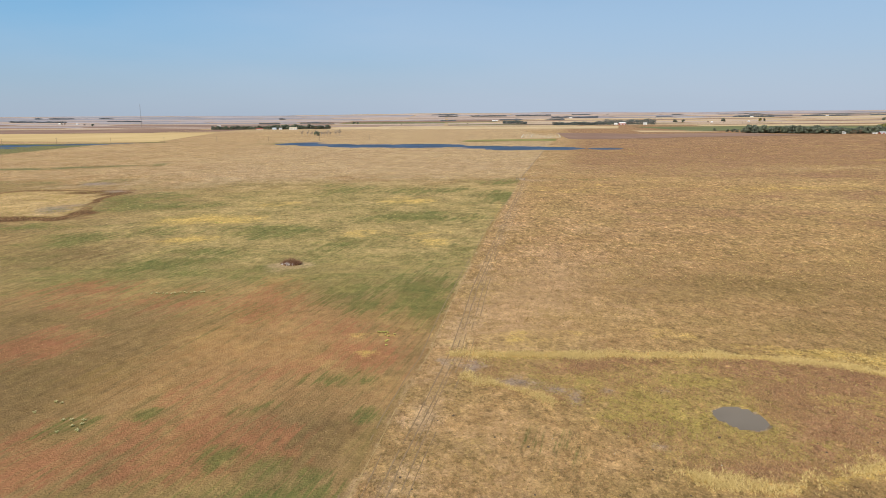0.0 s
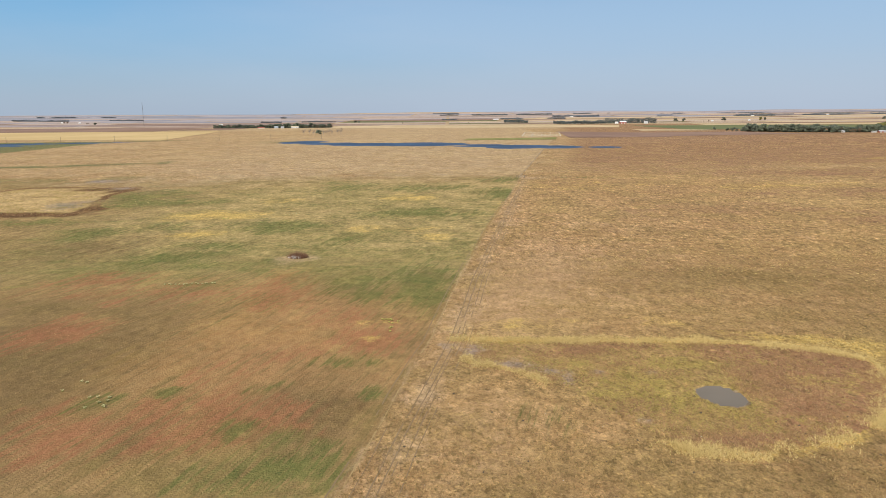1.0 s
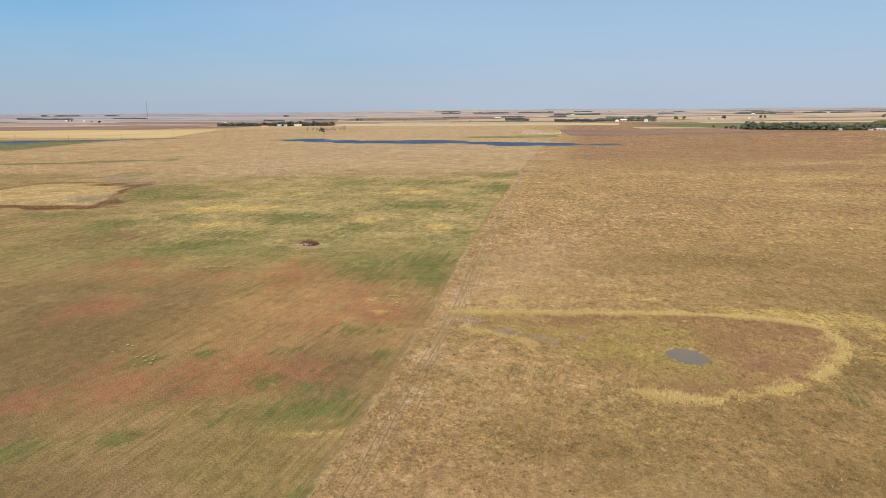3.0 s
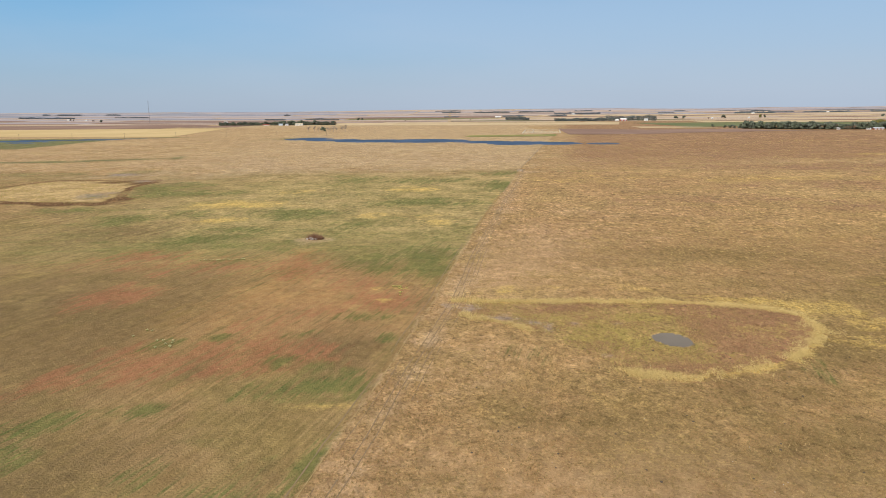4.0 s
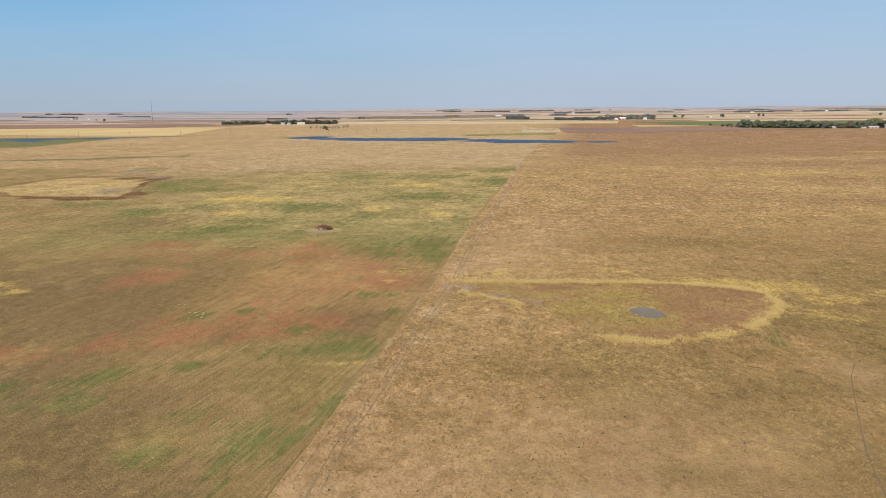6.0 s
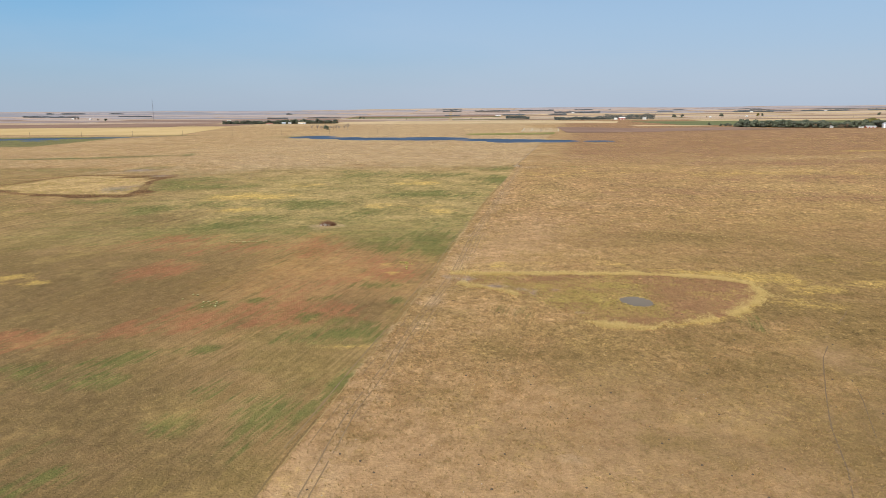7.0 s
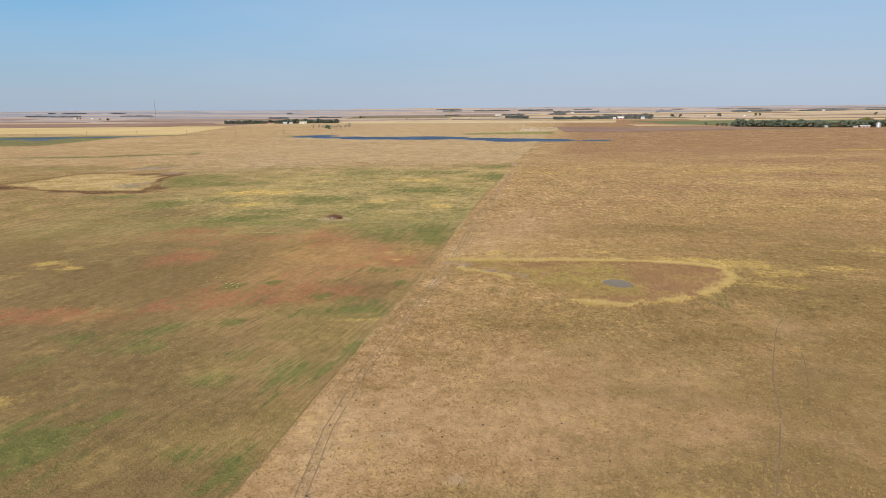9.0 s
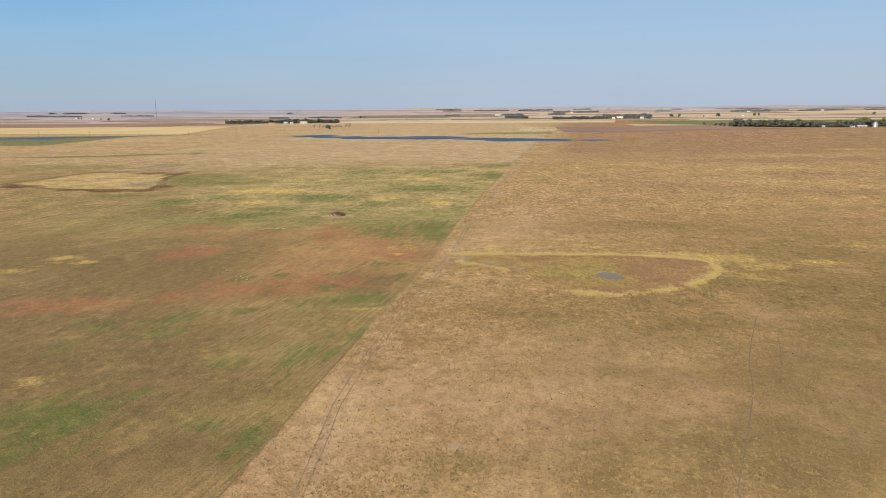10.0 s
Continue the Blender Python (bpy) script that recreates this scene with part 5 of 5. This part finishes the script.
# ---- farm buildings ----
def barn(x, y, turn, wide, deep, eaves, ridge, wall_mat, roof_mat, label, doors=1, windows=2, kind="barn"):
    root = empty(kind, x, y, turn)
    hw, hd = wide / 2, deep / 2
    bm = bmesh.new()
    vs = [bm.verts.new(p) for p in ((-hw, -hd, -0.3), (hw, -hd, -0.3), (hw, hd, -0.3), (-hw, hd, -0.3), (-hw, -hd, eaves), (hw, -hd, eaves), (hw, hd, eaves), (-hw, hd, eaves), (-hw, 0, ridge), (hw, 0, ridge))]
    for f in ((0, 1, 5, 4), (2, 3, 7, 6), (1, 2, 6, 9, 5), (3, 0, 4, 8, 7), (3, 2, 1, 0)):
        bm.faces.new([vs[i] for i in f])
    part("wall", bm, wall_mat, root)
    for s in (-1, 1):
        bm = bmesh.new()
        over, thick = 0.4, 0.18
        slope = (ridge - eaves) / hd
        pts = ((hd + over) * s, eaves - over * slope), (0, ridge)
        q = [(xx, yy, zz + dz) for dz in (0.02, thick) for xx in (-hw - over, hw + over) for yy, zz in pts]
        v = [bm.verts.new(p) for p in q]
        for f in ((0, 1, 3, 2), (4, 6, 7, 5), (0, 4, 5, 1), (2, 3, 7, 6), (0, 2, 6, 4), (1, 5, 7, 3)):
            bm.faces.new([v[i] for i in f])
        part("roof", bm, roof_mat, root)
    for i in range(doors):
        bm = bmesh.new()
        cx = (i + 0.5) / doors * wide - hw
        box(bm, cx - 1.6, cx + 1.6, -hd - 0.08, -hd - 0.003, 0, min(3.4, eaves - 0.4))
        part("door", bm, GREY_ROOF if wall_mat is not GREY_ROOF else WHITE_PAINT, root)
    for i in range(windows):
        bm = bmesh.new()
        cx = (i + 0.25) / max(windows, 1) * wide - hw
        box(bm, cx - 0.5, cx + 0.5, -hd - 0.06, -hd - 0.003, 1.2, 2.2)
        part("window", bm, DARK_GLASS, root)
    return tagged(root, label, "building")


barn(-466, 1848, 5, 10, 7, 3.0, 4.8, BLUE_STEEL, BLUE_STEEL, "pale blue steel farm shed among trees")
barn(-449, 1846, 5, 8, 7, 2.8, 4.6, WHITE_PAINT, GREY_ROOF, "white farm shed with grey metal roof")
barn(-414, 1842, 0, 20, 10, 3.2, 5.6, WHITE_PAINT, TAN_SIDING, "long white farm barn with tan roof", 2, 3)
barn(-500, 1825, 0, 18, 6, 2.6, 3.8, TAN_SIDING, RED_PAINT, "low tan farm shed with red roof")
barn(516, 2045, 0, 18, 11, 5.0, 8.4, RED_PAINT, WHITE_PAINT, "red barn with white roof at a shelter belt", 2, 2)
barn(498, 2048, 0, 8, 8, 3.6, 6.0, WHITE_PAINT, WHITE_PAINT, "white farmhouse at a shelter belt", 1, 2, "farmhouse")
barn(584, 2045, 0, 9, 9, 4.6, 7.6, WHITE_PAINT, GREY_ROOF, "white farmhouse between dark trees", 1, 2, "farmhouse")
barn(754, 1192, -10, 17, 7, 2.2, 3.8, RED_PAINT, GREY_ROOF, "low red livestock shed with pale metal roof", 3, 2)
barn(739, 1196, -10, 7, 5, 2.2, 3.4, WHITE_PAINT, GREY_ROOF, "small white shed beside the livestock shed")
barn(690, 1204, 0, 5, 5, 2.4, 4.0, WHITE_PAINT, GREY_ROOF, "white farmhouse half hidden by trees", 1, 2, "farmhouse")
for x, y, w in ((-1480, 2620, 7), (-1380, 2560, 7), (-745, 2240, 11), (190, 2780, 22), (560, 3150, 12), (1290, 2940, 11), (1000, 2300, 5), (870, 2280, 5), (1640, 3000, 10)):
    barn(x, y, 0, w, 6, 2.8, 4.6, WHITE_PAINT, WHITE_PAINT, "white farm building far out on the plain", 1, 2, "farm_building")


def grain_bin(x, y, radius, high):
    root = empty("grain_bin", x, y)
    bm = bmesh.new()
    rings, sides = 19, 28
    prev = None
    for i in range(rings):
        z = high * i / (rings - 1)
        rr = radius + (0.06 if i % 2 else -0.06)
        ring = [bm.verts.new((rr * math.cos(2 * math.pi * j / sides), rr * math.sin(2 * math.pi * j / sides), z)) for j in range(sides)]
        if prev:
            for j in range(sides):
                bm.faces.new((prev[j], prev[(j + 1) % sides], ring[(j + 1) % sides], ring[j]))
        prev = ring
    part("wall", bm, GALVANISED, root)
    bm = bmesh.new()
    limb(bm, (0, 0, high - 0.05), (0, 0, high + radius * 0.55), radius + 0.25, 0.45, 28)
    roof = part("roof", bm, GALVANISED, root)
    bm = bmesh.new()
    limb(bm, (0, 0, high + radius * 0.55), (0, 0, high + radius * 0.55 + 0.5), 0.5, 0.4, 14)
    part("cap", bm, GREY_ROOF, roof)
    bm = bmesh.new()
    box(bm, -0.5, 0.5, -radius - 0.12, -radius - 0.04, 0.3, 2.2)
    part("door", bm, GREY_ROOF, root)
    return tagged(root, "round galvanised steel grain bin with conical roof", "grain bin")


grain_bin(773, 1183, 4.3, 7.5)


# ---- poles, mast, fence, corral ----
def utility_pole(x, y, turn):
    root = empty("utility_pole", x, y, turn)
    bm = bmesh.new()
    limb(bm, (0, 0, -0.3), (0, 0, 9.0), 0.2, 0.13, 8)
    part("pole", bm, POLE_WOOD, root)
    bm = bmesh.new()
    box(bm, -1.2, 1.2, -0.07, 0.07, 8.3, 8.48)
    arm = part("crossarm", bm, POLE_WOOD, root)
    for s in (-1.05, 0.35, 1.05):
        bm = bmesh.new()
        limb(bm, (s, 0, 8.46), (s, 0, 8.68), 0.06, 0.05, 8)
        part("insulator", bm, CERAMIC, arm)
    return tagged(root, "weathered wooden utility pole with a crossarm", "utility pole", "poles along the road")


first_pole = utility_pole(-683, 1045, 6)
for i in range(1, 8):
    x, y = -683 + 79.5 * i, 1045 + 9 * i
    copy_thing(first_pole, pose(x, y, ground_at(x, y), 0, 0, 10))
for i in range(6):
    x, y = 620 + 118 * i, 1990 + 10 * i
    copy_thing(first_pole, pose(x, y, ground_at(x, y), 0, 0, 5))


def mast(x, y, high):
    root = empty("radio_mast", x, y)
    legs = [Vector((math.cos(a), math.sin(a), 0)) * 0.75 for a in (0.5, 2.6, 4.7)]
    for p in legs:
        bm = bmesh.new()
        limb(bm, p + Vector((0, 0, -0.3)), p + Vector((0, 0, high)), 0.16, 0.14, 6)
        part("leg", bm, MAST_STEEL, root)
    bm = bmesh.new()
    steps = 24
    for i in range(steps):
        z0, z1 = high * i / steps, high * (i + 1) / steps
        for a, b in ((0, 1), (1, 2), (2, 0)):
            limb(bm, legs[a] + Vector((0, 0, z0)), legs[b] + Vector((0, 0, z1)), 0.07, 0.07, 4)
    part("lattice", bm, MAST_STEEL, root)
    bm = bmesh.new()
    limb(bm, (0, 0, high - 0.1), (0, 0, high + 3), 0.09, 0.04, 6)
    part("antenna", bm, MAST_STEEL, root)
    return tagged(root, "tall thin dark steel lattice radio mast", "mast")


mast(-990, 2222, 74)


def wire_fence():
    root = new("wire_fence")
    tops = []
    n = 50
    for i in range(n):
        y = 458 + i * (764 - 458) / (n - 1)
        x = float(fence_x(y))
        g = ground_at(x, y)
        bm = bmesh.new()
        limb(bm, (x, y, g - 0.3), (x + 0.03, y, g + 1.3), 0.09, 0.08, 6)
        part("post", bm, POST_WOOD, root)
        tops.append((x, y, g))
    for k in (0.5, 0.85, 1.2):
        bm = bmesh.new()
        for a, b in zip(tops[:-1], tops[1:]):
            limb(bm, (a[0], a[1], a[2] + k), (b[0], b[1], b[2] + k), 0.008, 0.008, 3)
        part("wire", bm, GALVANISED, root)
    return tagged(root, "wooden post and wire fence running to the lake", "fence")


def gate(x, y):
    root = empty("pasture_gate", x, y, 8)
    for px in (-3.6, -2.0, 2.0, 3.6):
        bm = bmesh.new()
        limb(bm, (px, 0, -0.4), (px, 0, 1.75), 0.16, 0.14, 8)
        part("post", bm, POST_WOOD, root)
    for s in (-1, 1):
        bm = bmesh.new()
        limb(bm, (s * 2.0, 0, 1.3), (s * 3.6, 0, 0.9), 0.1, 0.1, 6)
        part("brace", bm, POST_WOOD, root)
    for i in range(5):
        bm = bmesh.new()
        limb(bm, (-1.85, 0, 0.3 + i * 0.24), (1.85, 0, 0.3 + i * 0.24), 0.03, 0.03, 6)
        part("rail", bm, GALVANISED, root)
    return tagged(root, "steel pasture gate between weathered wooden brace posts", "gate")


wire_fence()
gate(48.6, 449)


def corral(x, y, turn):
    root = empty("corral", x, y, turn)

    def run(ax, ay, bx, by):
        length = math.hypot(bx - ax, by - ay)
        n = max(2, int(length / 6))
        for i in range(n + 1):
            px, py = ax + (bx - ax) * i / n, ay + (by - ay) * i / n
            bm = bmesh.new()
            limb(bm, (px, py, -0.4), (px, py, 2.1), 0.12, 0.11, 6)
            part("post", bm, RAIL_STEEL, root)
        for z in (0.5, 0.95, 1.4, 1.8):
            bm = bmesh.new()
            limb(bm, (ax, ay, z), (bx, by, z), 0.05, 0.05, 5)
            part("rail", bm, RAIL_STEEL, root)

    for yy in (-85, -45, 0, 75):
        run(-32, yy, 32, yy)
    for xx in (-32, -16, 0, 16, 32):
        run(xx, -85, xx, 75)
    return tagged(root, "pale rail cattle corral with several pens", "corral")


corral(164, 1212, -8)


# ---- stone heap, stones and weeds of the near pastures ----
def rock_bm(seed, size):
    r = random.Random(seed)
    bm = bmesh.new()
    bmesh.ops.create_icosphere(bm, subdivisions=2, radius=1)
    sx, sy, sz = size * r.uniform(0.7, 1.2), size * r.uniform(0.7, 1.2), size * r.uniform(0.5, 0.85)
    o = Vector((r.uniform(0, 50), r.uniform(0, 50), 0))
    for v in bm.verts:
        k = 0.85 + 0.35 * noise.noise(v.co * 1.3 + o)
        v.co = Vector((v.co.x * sx * k, v.co.y * sy * k, v.co.z * sz * k))
    return bm


def stone_heap(x, y):
    root = empty("stone_heap", x, y)
    r = random.Random(77)
    meshes = []
    for i in range(6):
        bm = rock_bm(400 + i, 1.0)
        me = bpy.data.meshes.new("rock")
        bm.to_mesh(me)
        bm.free()
        me.materials.append(ROCK)
        meshes.append(me)
    for i in range(20):
        a, d = r.uniform(0, 6.28), 1.9 * math.sqrt(r.uniform(0, 1))
        s = r.uniform(0.26, 0.5)
        ob = new("rock", meshes[i % 6])
        ob.parent = root
        ob.matrix_basis = pose(d * math.cos(a) - 0.3, d * 0.5 * math.sin(a) - 0.5, 0.1 + max(0, 0.75 - 0.28 * d) * r.uniform(0.4, 1.0), 0, 0, r.uniform(0, 360)) @ Matrix.Scale(s, 4)
    bm = bmesh.new()
    for i in range(420):
        a, d = r.uniform(0, 6.28), 3.1 * math.sqrt(r.uniform(0, 1))
        p = Vector((d * math.cos(a) + 0.6, d * 0.6 * math.sin(a) + 0.4, -0.05))
        e = p + Vector((r.uniform(-0.9, 0.9), r.uniform(-0.9, 0.9), r.uniform(0.8, 2.6) * (1.15 - 0.2 * d)))
        limb(bm, p, e, 0.05, 0.012, 3)
        for j in range(2):
            m = p.lerp(e, r.uniform(0.3, 0.9))
            limb(bm, m, m + Vector((r.uniform(-0.5, 0.5), r.uniform(-0.5, 0.5), r.uniform(0.1, 0.5))), 0.025, 0.008, 3)
    part("brush", bm, TWIGS, root, "dead brown brush")
    return tagged(root, "heap of pale field stones overgrown with dead brush", "stone heap")


stone_heap(-48.1, 199)

stone_rng = random.Random(91)
stone_meshes = []
for i in range(4):
    bm = rock_bm(500 + i, 1.0)
    me = bpy.data.meshes.new("stone")
    bm.to_mesh(me)
    bm.free()
    me.materials.append(PALE_STONE)
    stone_meshes.append(me)
for i in range(90):
    y = -12 + 120 * stone_rng.random() ** 1.4
    x = float(track_x(y)) + stone_rng.uniform(-3, 55) if stone_rng.random() < 0.75 else float(track_x(y)) + stone_rng.uniform(-1.5, 5)
    ob = new("stone", stone_meshes[i % 4])
    ob.matrix_basis = pose(x, y, ground_at(x, y) + 0.02, 0, 0, stone_rng.uniform(0, 360)) @ Matrix.Scale(stone_rng.uniform(0.045, 0.10), 4)
    tagged(ob, "small pale stone lying in short grass", "stone", "scattered stones")


DUNG = plain("dry_dung", (0.12, 0.088, 0.06), 0.95, 0, 12)


def dung_pat(seed):
    """A flat dried pat with a raised uneven rim."""
    r = random.Random(seed)
    bm = bmesh.new()
    rings = []
    for radius, z in ((0.0, 0.05), (0.45, 0.055), (0.8, 0.075), (1.0, 0.03), (1.04, -0.04)):
        rings.append([bm.verts.new((radius * math.cos(a * math.pi / 5) * (1 + 0.14 * math.sin(a * 2.3 + seed)), radius * math.sin(a * math.pi / 5) * (1 + 0.14 * math.cos(a * 1.7 + seed)), z * r.uniform(0.8, 1.2))) for a in range(10)])
    for a, b in zip(rings[:-1], rings[1:]):
        for i in range(10):
            bm.faces.new((a[i], b[i], b[(i + 1) % 10], a[(i + 1) % 10]))
    bmesh.ops.remove_doubles(bm, verts=rings[0], dist=0.02)
    me = bpy.data.meshes.new("dung_pat")
    bm.to_mesh(me)
    bm.free()
    me.materials.append(DUNG)
    return me


dung_rng = random.Random(53)
dung_meshes = [dung_pat(i) for i in range(4)]
for i in range(110):
    y = -14 + 110 * dung_rng.random() ** 1.2
    x = float(track_x(y)) + dung_rng.uniform(-2, 85)
    ob = new("dung_pat", dung_meshes[i % 4])
    ob.matrix_basis = pose(x, y, ground_at(x, y) + 0.02, 0, 0, dung_rng.uniform(0, 360)) @ Matrix.Diagonal((*(2 * [dung_rng.uniform(0.10, 0.19)]), 1.0, 1.0))
    tagged(ob, "dark dried dung pat on the grazed pasture", "dung", "scattered dung pats")


def weed(material, label, seed, size):
    """A rounded flowering weed: thin stems that each carry small petals."""
    r = random.Random(seed)
    root = new("weed")
    bm = bmesh.new()
    tips = []
    for i in range(18):
        a, d = r.uniform(0, 6.28), size * math.sqrt(r.uniform(0, 1))
        p = Vector((d * math.cos(a) * 0.6, d * math.sin(a) * 0.6, -0.03))
        e = Vector((d * math.cos(a), d * math.sin(a), size * r.uniform(0.6, 1.1)))
        limb(bm, p, e, 0.015, 0.008, 3)
        tips.append(e)
    part("foliage", bm, GREEN_GRASS, root)
    bm = bmesh.new()
    for e in tips:
        for j in range(9):
            c = e + Vector((r.uniform(-1, 1), r.uniform(-1, 1), r.uniform(-0.3, 0.6))) * size * 0.22
            s = size * 0.17
            bm.faces.new([bm.verts.new(c + Vector((r.uniform(-s, s), r.uniform(-s, s), r.uniform(-s, s) * 0.5))) for _ in range(3)])
    tagged(part("flowers", bm, material, root), kind="stuff")
    return tagged(root, label, "weed", "flowering weeds")


yellow_weed = weed(YELLOW_WEED, "yellow flowering weed clump in mown grass", 601, 0.32)
cream_weed = weed(CREAM_WEED, "cream flowering weed clump in mown grass", 602, 0.30)
weed_rng = random.Random(17)
for proto, places, count, spread in ((yellow_weed, (-13.0, 133.5), 8, 2.0), (cream_weed, (-56, 92), 7, 2.2), (cream_weed, (-63, 98), 3, 2.8), (yellow_weed, (-96, 279), 6, 1.5), (cream_weed, (-70, 290), 7, 3.0), (yellow_weed, (-14, 128), 3, 2.0)):
    for i in range(count):
        x, y = places[0] + weed_rng.uniform(-1, 1) * spread, places[1] + weed_rng.uniform(-1, 1) * spread
        ob = copy_thing(proto, pose(x, y, ground_at(x, y), 0, 0, weed_rng.uniform(0, 360)))
for i in range(17):
    k = i / 16
    x, y = -75 + 13 * k + weed_rng.uniform(-0.6, 0.6), 166.0 + 2.5 * abs(k - 0.3) + weed_rng.uniform(-0.7, 0.7)
    copy_thing(cream_weed, pose(x, y, ground_at(x, y), 0, 0, weed_rng.uniform(0, 360)))
yellow_weed.matrix_basis = pose(-12.6, 134, ground_at(-12.6, 134))
cream_weed.matrix_basis = pose(-55.4, 92, ground_at(-55.4, 92))
